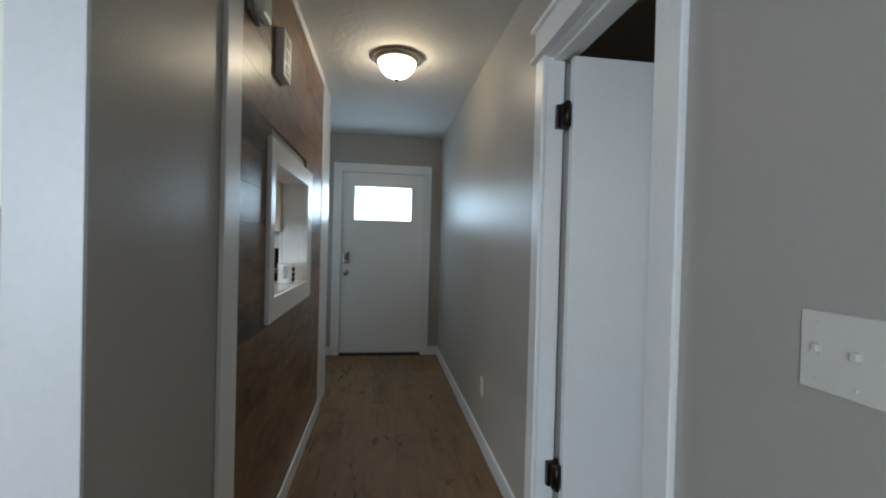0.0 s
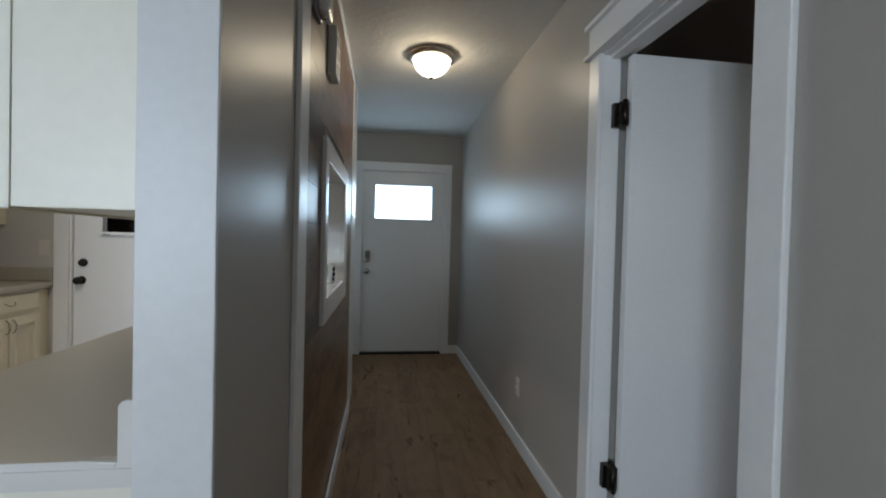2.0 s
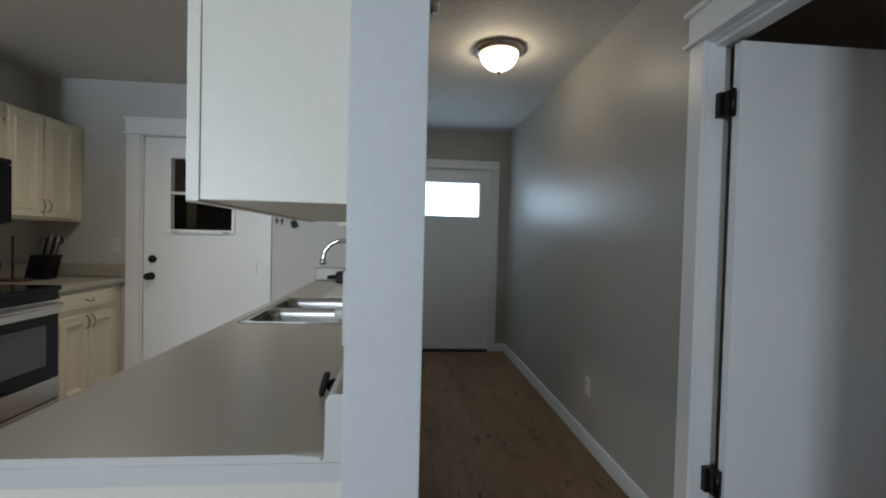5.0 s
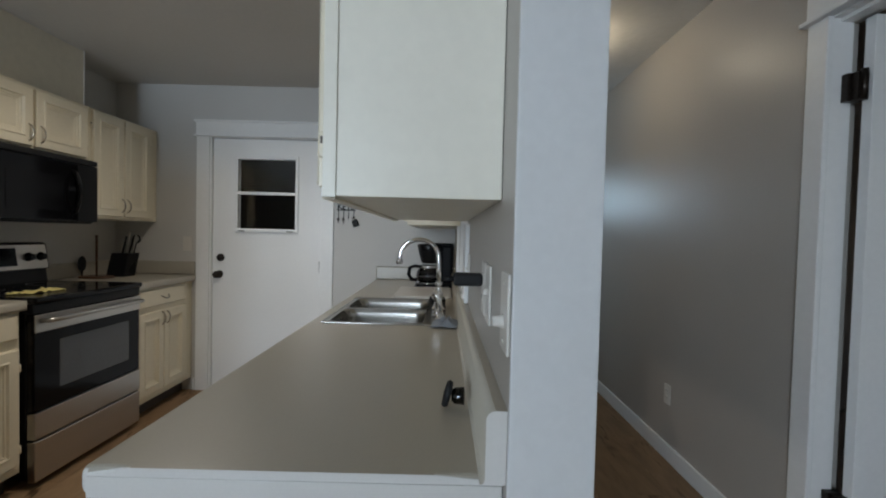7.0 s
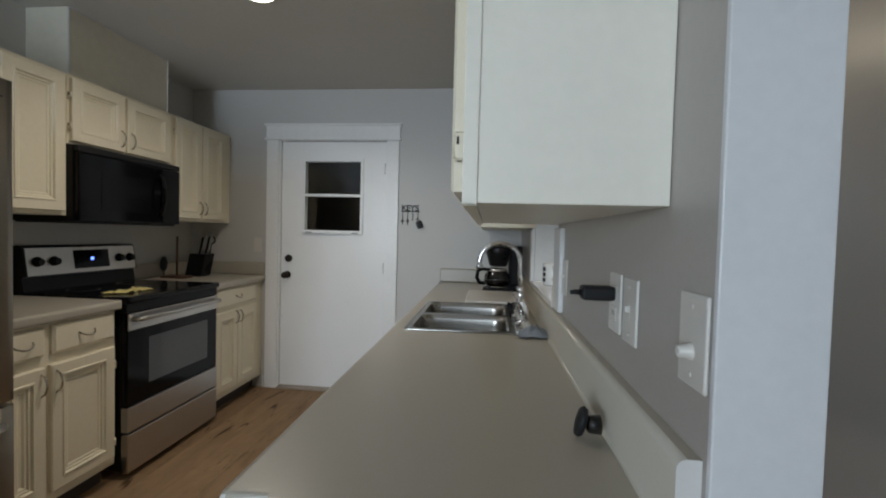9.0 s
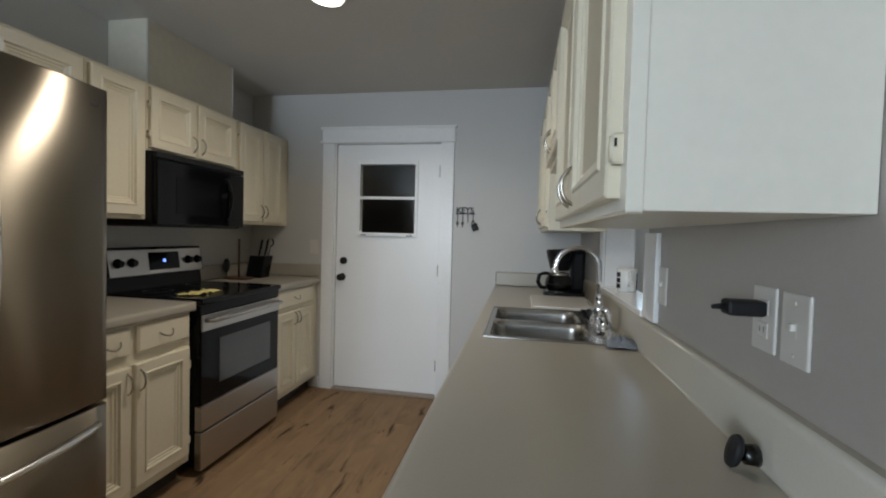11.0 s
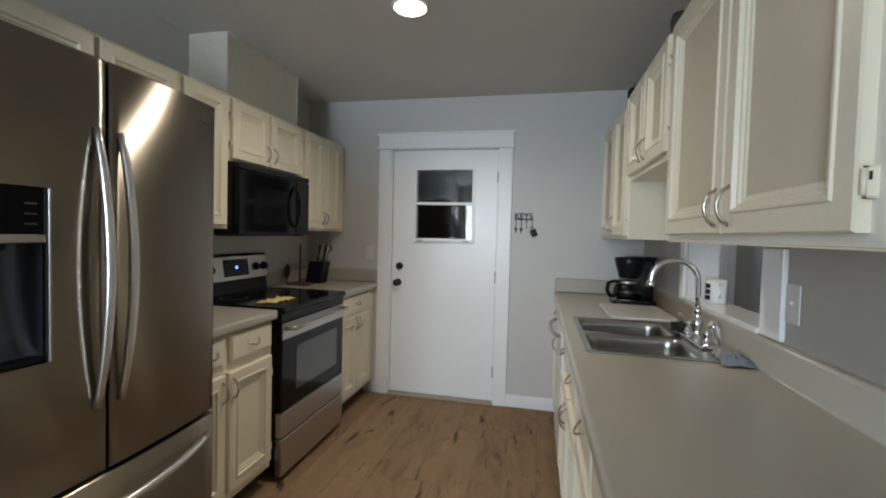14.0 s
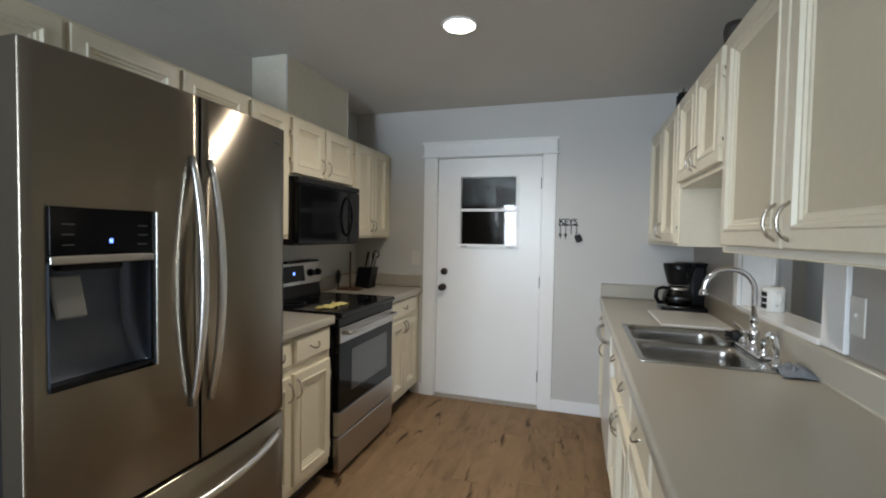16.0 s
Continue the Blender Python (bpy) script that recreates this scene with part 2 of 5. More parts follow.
def tb(bm, pts, r, seg=8, flat=1.0, closed_ends=True):
    """A tube along points; r: one radius or one for each point."""
    pts = [Vector(p) for p in pts]
    rs = r if isinstance(r, (list, tuple)) else [r] * len(pts)
    rings, side = [], None
    for i, p in enumerate(pts):
        d = (pts[min(i + 1, len(pts) - 1)] - pts[max(i - 1, 0)]).normalized()
        if side is None:
            side = d.orthogonal().normalized()
        side = (side - d * side.dot(d)).normalized()
        up = d.cross(side)
        rings.append([bm.verts.new(p + rs[i] * (math.cos(a) * side + flat * math.sin(a) * up)) for a in [2 * math.pi * k / seg for k in range(seg)]])
    for a, b in zip(rings, rings[1:]):
        for k in range(seg):
            bm.faces.new((a[k], a[(k + 1) % seg], b[(k + 1) % seg], b[k])).smooth = True
    if closed_ends:
        bm.faces.new(rings[0][::-1])
        bm.faces.new(rings[-1])
    return bm


def tube(pts, r, seg=8, flat=1.0):
    return tb(bmesh.new(), pts, r, seg, flat)


def lt(bm, profile, at, axis="z", seg=24, ring=False):
    """A lathe of (radius, height) pairs about an axis through at."""
    turn = {"z": Matrix.Identity(3), "x": Euler((0, radians(90), 0)).to_matrix(), "y": Euler((radians(-90), 0, 0)).to_matrix()}[axis]
    rings = []
    for r, h in profile:
        rings.append([bm.verts.new(Vector(at) + turn @ Vector((max(r, 1e-4) * math.cos(a), max(r, 1e-4) * math.sin(a), h))) for a in [2 * math.pi * k / seg for k in range(seg)]])
    for a, b in zip(rings, rings[1:]):
        for k in range(seg):
            bm.faces.new((a[k], a[(k + 1) % seg], b[(k + 1) % seg], b[k])).smooth = True
    if ring:
        for k in range(seg):
            bm.faces.new((rings[-1][k], rings[-1][(k + 1) % seg], rings[0][(k + 1) % seg], rings[0][k]))
        return bm
    bm.faces.new(rings[0][::-1])
    bm.faces.new(rings[-1])
    return bm


def lathe(profile, at, axis="z", seg=24, ring=False):
    return lt(bmesh.new(), profile, at, axis, seg, ring)


def base_of(ob):
    p = Vector(ob.location)
    while ob.parent:
        ob = ob.parent
        p += ob.location
    return p


def part(name, bm, mat, parent=None, label="", smooth=False):
    """Links a bmesh, built in the room's own metres, as one mesh, under a thing or a part of it."""
    if parent is not None:
        bmesh.ops.translate(bm, vec=-base_of(parent), verts=bm.verts)
    bmesh.ops.recalc_face_normals(bm, faces=bm.faces)
    me = bpy.data.meshes.new(name)
    bm.to_mesh(me)
    bm.free()
    me.materials.append(mat)
    ob = new(name, me)
    if parent is not None:
        ob.parent = parent
    if label:
        ob["label"] = label
    return ob


def thing(name, at, label, category, group="", kind=""):
    ob = new(name)
    ob.location = at
    ob.empty_display_size = 0.1
    return tagged(ob, label, category, group, kind)


def setting(name, bm, mat, label, category="wall"):
    return tagged(part(name, bm, mat), label, category, kind="structure")


def panel(y0, y1, z0, z1, xb, s, profile, cap=True):
    """A cabinet front in the plane x = xb, facing s: rings of (inset, height) from its back edge to its middle."""
    bm = bmesh.new()
    rings = []
    for i, h in profile:
        x = xb + s * h
        rings.append([bm.verts.new(c) for c in ((x, y0 + i, z0 + i), (x, y1 - i, z0 + i), (x, y1 - i, z1 - i), (x, y0 + i, z1 - i))])
    for a, b in zip(rings, rings[1:]):
        for k in range(4):
            bm.faces.new((a[k], a[(k + 1) % 4], b[(k + 1) % 4], b[k]))
    if cap:
        bm.faces.new(rings[-1])
    bm.faces.new(rings[0][::-1])
    return bm


DOOR_PROFILE = ((0, 0), (0, 0.017), (0.004, 0.021), (0.046, 0.021), (0.049, 0.025), (0.055, 0.025), (0.060, 0.015), (0.067, 0.015), (0.071, 0.009), (0.079, 0.009), (0.086, 0.004))
DRAWER_PROFILE = ((0, 0), (0, 0.012), (0.010, 0.020), (0.02, 0.020))


def arc(a, b, out, n=9, bulge=0.03, power=0.55):
    """Points of a bow from a to b that stands out along out."""
    a, b, out = Vector(a), Vector(b), Vector(out)
    return [a.lerp(b, k / (n - 1)) + out * bulge * max(0.0, math.sin(math.pi * k / (n - 1))) ** power for k in range(n)]


def pull_v(door, x, y, z0, z1, s):
    part("handle", tube(arc((x, y, z0), (x, y, z1), (s, 0, 0), bulge=0.028), 0.0045, 8), NICKEL, door, "satin nickel arched pull")


def pull_h(door, x, y0, y1, z, s):
    pts = arc((x, y0, z), (x, y1, z), (s * 0.8, 0, -0.75), 11, 0.028, 0.6)
    part("handle", tube(pts, 0.004, 8), NICKEL, door, "satin nickel drooping bail pull")


def cabinet(name, x0, x1, y0, y1, z0, z1, s, doors, drawers=(), label="", group="", toe=False, side=None):
    """A cabinet whose face looks along s; doors: (y0, y1, z0, z1, handle y, handle z0); drawers: (y0, y1, z0, z1)."""
    xf = x1 if s > 0 else x0
    c = thing(name, ((x0 + x1) / 2, (y0 + y1) / 2, 0.0 if toe else z0), label, "cabinet", group)
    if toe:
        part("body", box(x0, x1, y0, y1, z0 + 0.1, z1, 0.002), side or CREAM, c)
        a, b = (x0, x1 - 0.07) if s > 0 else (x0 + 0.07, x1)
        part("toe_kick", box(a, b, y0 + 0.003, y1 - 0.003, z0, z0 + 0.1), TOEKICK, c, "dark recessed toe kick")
    else:
        part("body", box(x0, x1, y0, y1, z0, z1, 0.002), side or CREAM, c)
    for d0, d1, e0, e1, hy, hz in doors:
        d = part("door", panel(d0, d1, e0, e1, xf, s, DOOR_PROFILE, False), CREAM, c)
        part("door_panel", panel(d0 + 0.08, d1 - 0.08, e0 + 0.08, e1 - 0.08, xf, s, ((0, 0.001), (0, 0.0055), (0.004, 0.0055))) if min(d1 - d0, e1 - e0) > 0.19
             else panel(d0 + 0.05, d1 - 0.05, e0 + 0.05, e1 - 0.05, xf, s, ((0, 0.001), (0, 0.004), (0.002, 0.004))), TAN if s < 0 else TAN_LIGHT, d, "recessed tan panel, darker on fronts facing -x")
        if hy is not None:
            pull_v(d, xf + s * 0.019, hy, hz, hz + 0.092, s)
            hinge_y = d0 - 0.006 if abs(hy - d0) > abs(hy - d1) else d1 + 0.006
            for hz2 in (e0 + 0.07, e1 - 0.09):
                hb = box(xf, xf + s * 0.011, hinge_y - 0.006, hinge_y + 0.006, hz2 - 0.020, hz2 + 0.020, 0.003)
                tb(hb, [(xf + s * 0.014, hinge_y, hz2 - 0.018), (xf + s * 0.014, hinge_y, hz2 + 0.018)], 0.005, 6)
                hinge = part("hinge", hb, CREAM, d)
                part("hinge_screw", box(min(xf + s * 0.009, xf + s * 0.0125), max(xf + s * 0.009, xf + s * 0.0125), hinge_y - 0.0075, hinge_y - 0.0045, hz2 + 0.002, hz2 + 0.014), BRONZE, hinge)
    for d0, d1, e0, e1 in drawers:
        d = part("drawer_front", panel(d0, d1, e0, e1, xf, s, DRAWER_PROFILE), CREAM, c)
        m = (d0 + d1) / 2
        pull_h(d, xf + s * 0.019, m - 0.04, m + 0.04, (e0 + e1) / 2 + 0.01, s)
    return c


# ---- large structure ----
KC, HC = 2.40, 2.485      # ceilings of kitchen and hall
XL, XR = -2.86, 1.055    # kitchen's outer wall, hall's right wall
YF, YD, YB = 4.31, 5.67, -2.6
P0, P1 = -0.184, -0.067   # partition between kitchen and hall

b = box(XR, XR + 0.12, YB, 1.65, 0, 2.6)
bx(b, XR, XR + 0.12, 2.44, YD + 0.13, 0, 2.6)
bx(b, XR, XR + 0.12, 1.65, 2.44, 2.07, 2.6)
wall_hall_right = setting("wall_hall_right", b, WALL, "greige painted hallway wall with satin sheen")
b = box(-1.0, -0.075, YD, YD + 0.13, 0, 2.6)
bx(b, 0.87, XR, YD, YD + 0.13, 0, 2.6)
bx(b, -0.075, 0.87, YD, YD + 0.13, 2.075, 2.6)
setting("wall_front", b, WALL, "greige painted wall around the front door")
b = box(P0, P1, 1.47, 2.58, 0, 2.6)
bx(b, P0, P1, 3.36, YF + 0.12, 0, 2.6)
bx(b, P0, P1, 2.58, 3.36, 0, 1.02)
bx(b, P0, P1, 2.58, 3.36, 1.62, 2.6)
setting("wall_partition", b, WALL, "greige partition between kitchen and hallway with a pass-through")
b = box(XL, -2.125, YF, YF + 0.12, 0, 2.6)
bx(b, -1.235, P0, YF, YF + 0.12, 0, 2.6)
bx(b, -2.125, -1.235, YF, YF + 0.12, 2.01, 2.6)
setting("wall_kitchen_far", b, WALL_K, "pale grey painted kitchen end wall")
setting("wall_kitchen_left", box(XL - 0.12, XL, YB, YF + 0.12, 0, 2.6), WALL_K, "pale grey painted kitchen side wall")
b = box(-1.12, -1.0, YF + 0.12, 4.70, 0, 2.6)
bx(b, -1.12, -1.0, 5.40, YD + 0.13, 0, 2.6)
bx(b, -1.12, -1.0, 4.70, 5.40, 0, 0.9)
bx(b, -1.12, -1.0, 4.70, 5.40, 2.0, 2.6)
setting("wall_alcove", b, WALL, "greige painted entry side wall")
b = box(XL - 0.12, -2.72, YB - 0.12, YB, 0, 2.6)
bx(b, -1.52, XR + 0.12, YB - 0.12, YB, 0, 2.6)
bx(b, -2.72, -1.52, YB - 0.12, YB, 0, 0.75)
bx(b, -2.72, -1.52, YB - 0.12, YB, 2.15, 2.6)
setting("wall_living_back", b, WALL, "greige painted living room wall with a wide window")
setting("ceiling_hall", box(P0, XR, 1.47, YD, HC, HC + 0.14), CEIL, "knockdown textured off-white hallway ceiling", "ceiling")
setting("ceiling_kitchen", box(XL, P0, 1.47, YF, KC, KC + 0.2), CEIL_K, "flat off-white kitchen ceiling", "ceiling")
setting("ceiling_living", box(XL, XR, YB, 1.47, HC, HC + 0.14), CEIL, "textured off-white living room ceiling", "ceiling")
setting("ceiling_alcove", box(-1.0, P0, YF + 0.12, YD, HC, HC + 0.14), CEIL, "textured off-white entry ceiling", "ceiling")
floor = setting("floor", box(XL - 0.12, XR + 0.12, YB - 0.12, YD + 0.13, -0.12, -0.006), JOINT, "brown oak-look vinyl plank floor", "floor")

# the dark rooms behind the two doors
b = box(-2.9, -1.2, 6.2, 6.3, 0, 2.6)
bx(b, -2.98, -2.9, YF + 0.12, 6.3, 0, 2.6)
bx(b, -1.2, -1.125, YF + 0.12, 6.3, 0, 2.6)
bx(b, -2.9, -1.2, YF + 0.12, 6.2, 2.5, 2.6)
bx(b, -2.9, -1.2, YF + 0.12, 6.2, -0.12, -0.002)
setting("wall_garage", b, DARK, "garage walls behind the kitchen door, unlit darkness put into their colour")
b = box(3.4, 3.5, 0.2, 4.2, 0, 2.6)
bx(b, XR + 0.12, 1.95, 0.1, 0.2, 0, 2.6)
bx(b, 3.05, 3.4, 0.1, 0.2, 0, 2.6)
bx(b, 1.95, 3.05, 0.1, 0.2, 0, 0.9)
bx(b, 1.95, 3.05, 0.1, 0.2, 2.1, 2.6)
bx(b, XR + 0.12, 3.4, 4.2, 4.3, 0, 2.6)
bx(b, XR + 0.12, 3.4, 0.2, 4.2, 2.47, 2.6)
bx(b, XR + 0.12, 3.4, 0.2, 4.2, -0.12, -0.002)
setting("wall_side_room", b, paint("brown_room_paint", (0.46, 0.385, 0.32), 0.7, 0.2, 80, 0.04), "brown painted walls of the unlit side room")

# ground outside
setting("ground", box(-60, 60, -60, 60, -0.4, -0.13), paint("dry_grass_ground", (0.12, 0.13, 0.07), 0.9, 0.5, 8, 0.3), "dry grass ground outside", "ground")

# ---- trim ----
def trim(name, bm, label, mat=None):
    return setting(name, bm, mat or TRIM, label, "trim")


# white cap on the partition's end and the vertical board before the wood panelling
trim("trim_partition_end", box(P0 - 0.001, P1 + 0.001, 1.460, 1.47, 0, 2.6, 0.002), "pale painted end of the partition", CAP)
trim("trim_panelling_start", box(P1, P1 + 0.016, 2.035, 2.17, 0.0, HC, 0.003), "white board at the start of the wood panelling")
trim("trim_panelling_end", box(P1, P1 + 0.016, 4.03, YF + 0.135, 0.0, HC, 0.003), "white board at the end of the wood panelling")
trim("trim_panelling_top", box(P1, P1 + 0.018, 2.17, 4.03, HC - 0.055, HC, 0.004), "white moulding along the top of the wood panelling")


def baseboard(x0, x1, y0, y1):
    trim("baseboard", box(x0, x1, y0, y1, 0, 0.095, 0.004), "white painted baseboard")


baseboard(XR - 0.014, XR, 2.492, YD)
baseboard(XR - 0.014, XR, YB, 1.558)
baseboard(P1 + 0.016, P1 + 0.030, 2.17, 4.03)
baseboard(P1, P1 + 0.014, 1.47, 2.035)
baseboard(0.94, XR - 0.014, YD - 0.014, YD)
baseboard(-1.0, -0.155, YD - 0.014, YD)
baseboard(-1.145, -0.73, YF - 0.014, YF)
baseboard(-2.24, -2.225, YF - 0.014, YF)

# pass-through: lining, frames on both faces and the sill
b = box(P0 + 0.002, P1 + 0.010, 2.568, 2.582, 1.02, 1.62)
bx(b, P0 + 0.002, P1 + 0.010, 3.358, 3.372, 1.02, 1.62)
bx(b, P0 + 0.002, P1 + 0.010, 2.582, 3.358, 1.606, 1.622)
lining = trim("trim_pass_through_lining", b, "white painted lining of the pass-through")
xa, xb_ = P1 + 0.010, P1 + 0.030
b = box(xa, xb_, 2.505, 2.58, 0.935, 1.69, 0.003)
bx(b, xa, xb_, 3.36, 3.50, 0.935, 1.69, 0.003)
bx(b, xa, xb_, 2.58, 3.36, 1.60, 1.69, 0.003)
bx(b, xa, xb_, 2.58, 3.36, 0.935, 1.035, 0.003)
trim("trim_pass_through_hall", b, "white flat frame around the pass-through")
xa, xb_ = P0 - 0.016, P0
b = box(xa, xb_, 2.440, 2.570, 1.024, 1.31, 0.003)
bx(b, xa, xb_, 3.36, 3.43, 1.024, 1.62, 0.003)
trim("trim_pass_through_kitchen", b, "white flat casing of the pass-through on the kitchen side")
sill = trim("window_sill_pass_through", box(P0 - 0.018, P1 + 0.012, 2.582, 3.358, 1.012, 1.04, 0.004), "white painted sill of the pass-through")
sill.data.materials[0] = SILL


def casing_y(y, s, x0, x1, z1, w, name):
    """Door casing on a wall across y, standing out along s: two legs, head board, fillet and cap."""
    a, c = (y, y + s * 0.018)
    lo, hi = min(a, c), max(a, c)
    bm = box(x0 - w, x0, lo, hi, 0, z1, 0.003)
    bx(bm, x1, x1 + w, lo, hi, 0, z1, 0.003)
    c2 = y + s * 0.022
    bx(bm, x0 - w - 0.004, x1 + w + 0.004, min(y, c2), max(y, c2), z1 + 0.012, z1 + 0.112, 0.003)
    c3 = y + s * 0.034
    bx(bm, x0 - w - 0.016, x1 + w + 0.016, min(y, c3), max(y, c3), z1, z1 + 0.014, 0.003)
    bx(bm, x0 - w - 0.016, x1 + w + 0.016, min(y, c3), max(y, c3), z1 + 0.11, z1 + 0.128, 0.003)
    return trim(name, bm, "white craftsman door casing with capped head")


casing_y(YF, -1, -2.118, -1.242, 2.0, 0.10, "trim_kitchen_door")
# front door casing, plain
b = box(-0.152, -0.06, YD - 0.018, YD, 0, 2.06, 0.003)
bx(b, 0.855, 0.94, YD - 0.018, YD, 0, 2.06, 0.003)
bx(b, -0.152, 0.94, YD - 0.018, YD, 2.06, 2.155, 0.003)
trim("trim_front_door", b, "white flat casing around the front door")
# side door casing on the hall's right wall
cx = XR - 0.020
b = box(cx, XR, 1.560, 1.657, 0, 2.06, 0.004)
bx(b, cx, XR, 2.404, 2.490, 0, 2.06, 0.004)
bx(b, cx - 0.004, XR, 1.556, 2.494, 2.072, 2.185, 0.003)
bx(b, cx - 0.022, XR, 1.544, 2.506, 2.058, 2.074, 0.003)
bx(b, cx - 0.022, XR, 1.544, 2.506, 2.183, 2.203, 0.003)
trim("trim_side_door", b, "white craftsman casing around the side door")
b = box(XR, XR + 0.12, 1.65, 1.664, 0, 2.056)
bx(b, XR, XR + 0.076, 2.410, 2.44, 0, 2.056)
bx(b, XR, XR + 0.12, 1.65, 2.44, 2.054, 2.07)
bx(b, XR + 0.072, XR + 0.12, 1.664, 1.676, 0, 2.042)
bx(b, XR + 0.03, XR + 0.072, 1.676, 2.410, 2.042, 2.054)
trim("trim_side_door_jamb", b, "white painted jamb of the side door")
b = box(-2.125, -2.108, YF, YF + 0.12, 0, 2.0)
bx(b, -1.252, -1.235, YF, YF + 0.12, 0, 2.0)
bx(b, -2.125, -1.235, YF, YF + 0.12, 1.998, 2.01)
trim("trim_kitchen_door_jamb", b, "white painted jamb of the kitchen door")
b = box(-0.075, -0.056, YD, YD + 0.13, 0, 2.062)
bx(b, 0.851, 0.87, YD, YD + 0.13, 0, 2.062)
bx(b, -0.075, 0.87, YD, YD + 0.13, 2.058, 2.075)
trim("trim_front_door_jamb", b, "white painted jamb of the front door")
trim("trim_front_threshold", box(-0.056, 0.851, YD - 0.03, YD + 0.1, 0.0, 0.022, 0.004), "dark bronze door threshold", BRONZE)
trim("trim_kitchen_threshold", box(-2.11, -1.25, YF - 0.03, YF + 0.1, 0.0, 0.016, 0.004), "pale worn wooden door threshold", THRESHOLD)

# ---- doors ----
def slab_y(x0, x1, y0, y1, z0, z1, hole):
    h0, h1, g0, g1 = hole
    bm = bmesh.new()
    grid = [[bm.verts.new((x, y1, z)) for z in (z0, g0, g1, z1)] for x in (x0, h0, h1, x1)]
    for i in range(3):
        for j in range(3):
            if (i, j) != (1, 1):
                bm.faces.new((grid[i][j], grid[i + 1][j], grid[i + 1][j + 1], grid[i][j + 1]))
    up = bmesh.ops.extrude_face_region(bm, geom=bm.faces[:])
    for v in up["geom"]:
        if isinstance(v, bmesh.types.BMVert):
            v.co.y = y0
    return bm


fd = thing("door_front", (0.4, YD + 0.03, 0.022), "closed white front door with a bright square pane", "door", kind="structure")
part("slab", slab_y(-0.053, 0.848, YD + 0.012, YD + 0.055, 0.026, 2.055, (0.078, 0.722, 1.527, 1.905)), DOOR, fd)
b = slab_y(0.052, 0.748, YD + 0.004, YD + 0.014, 1.500, 1.932, (0.078, 0.722, 1.527, 1.905))
part("window_frame", b, TRIM, fd)
pane = part("pane", box(0.078, 0.722, YD + 0.03, YD + 0.036, 1.527, 1.905), PANE, fd)
pane.visible_shadow = False
b = box(-0.032, 0.036, YD - 0.014, YD + 0.013, 1.03, 1.165, 0.012)
kp = part("keypad_lock", b, NICKEL, fd, "satin nickel keypad deadbolt")
for r in range(4):
    for c in range(3):
        part("key", box(-0.020 + c * 0.016, -0.008 + c * 0.016, YD - 0.017, YD - 0.013, 1.075 + r * 0.02, 1.088 + r * 0.02, 0.001), BLACK, kp)
part("rosette", lathe([(0.033, 0), (0.033, -0.006), (0.026, -0.010)], (0.002, YD + 0.013, 0.93), "y"), NICKEL, fd)
b = lathe([(0.012, 0.0), (0.012, -0.03), (0.024, -0.038), (0.029, -0.052), (0.024, -0.066), (0.004, -0.070)], (0.002, YD + 0.013, 0.93), "y", 20)
part("knob", b, NICKEL, fd, "satin nickel door knob")

kd = thing("door_kitchen", (-1.68, YF + 0.05, 0.016), "closed white door with a two-pane dark window", "door", kind="structure")
KH = (-1.905, -1.452, 1.29, 1.836)
part("slab", slab_y(-2.104, -1.256, YF + 0.022, YF + 0.062, 0.02, 1.994, KH), DOOR, kd)
part("window_frame", slab_y(-1.928, -1.429, YF + 0.008, YF + 0.03, 1.262, 1.862, KH), TRIM, kd)
part("mullion", box(KH[0], KH[1], YF + 0.010, YF + 0.034, 1.558, 1.58, 0.002), TRIM, kd)
part("sash_rail", box(KH[0] - 0.02, KH[1] + 0.02, YF + 0.0, YF + 0.03, 1.262, 1.284, 0.003), TRIM, kd)
for xl in (-1.87, -1.49):
    part("latch", box(xl - 0.025, xl + 0.025, YF - 0.006, YF + 0.002, 1.266, 1.276, 0.002), GREY_PLASTIC, kd)
for z0, z1 in ((1.29, 1.558), (1.58, 1.836)):
    p = part("pane", box(KH[0], KH[1], YF + 0.034, YF + 0.038, z0, z1), PANE, kd)
    p.visible_shadow = False
part("deadbolt", lathe([(0.030, 0.0), (0.030, -0.010), (0.024, -0.016), (0.022, -0.028), (0.012, -0.030)], (-2.040, YF + 0.022, 1.056), "y"), BRONZE, kd, "dark bronze deadbolt")
part("knob", lathe([(0.030, 0.0), (0.030, -0.008), (0.012, -0.014), (0.012, -0.034), (0.024, -0.042), (0.028, -0.054), (0.022, -0.068), (0.004, -0.072)], (-2.050, YF + 0.022, 0.923), "y"), BRONZE, kd, "dark bronze door knob")
for hz in (0.25, 1.0, 1.78):
    part("hinge", box(-1.259, -1.246, YF + 0.012, YF + 0.022, hz - 0.045, hz + 0.045, 0.002), BRONZE, kd)

sd = thing("door_side", (1.5, 2.37, 0.01), "open white slab door on dark bronze hinges", "door", kind="structure")
part("slab", box(XR + 0.090, XR + 0.86, 2.345, 2.383, 0.012, 2.04, 0.002), DOOR, sd)
for hz in (0.345, 1.81):
    hb = box(XR + 0.040, XR + 0.092, 2.384, 2.4105, hz - 0.048, hz + 0.048, 0.002)
    tb(hb, [(XR + 0.070, 2.356, hz - 0.052), (XR + 0.070, 2.356, hz + 0.052)], 0.011, 10)
    bx(hb, XR + 0.052, XR + 0.088, 2.358, 2.386, hz - 0.046, hz + 0.046)
    part("hinge", hb, BRONZE, sd, "dark bronze butt hinge")

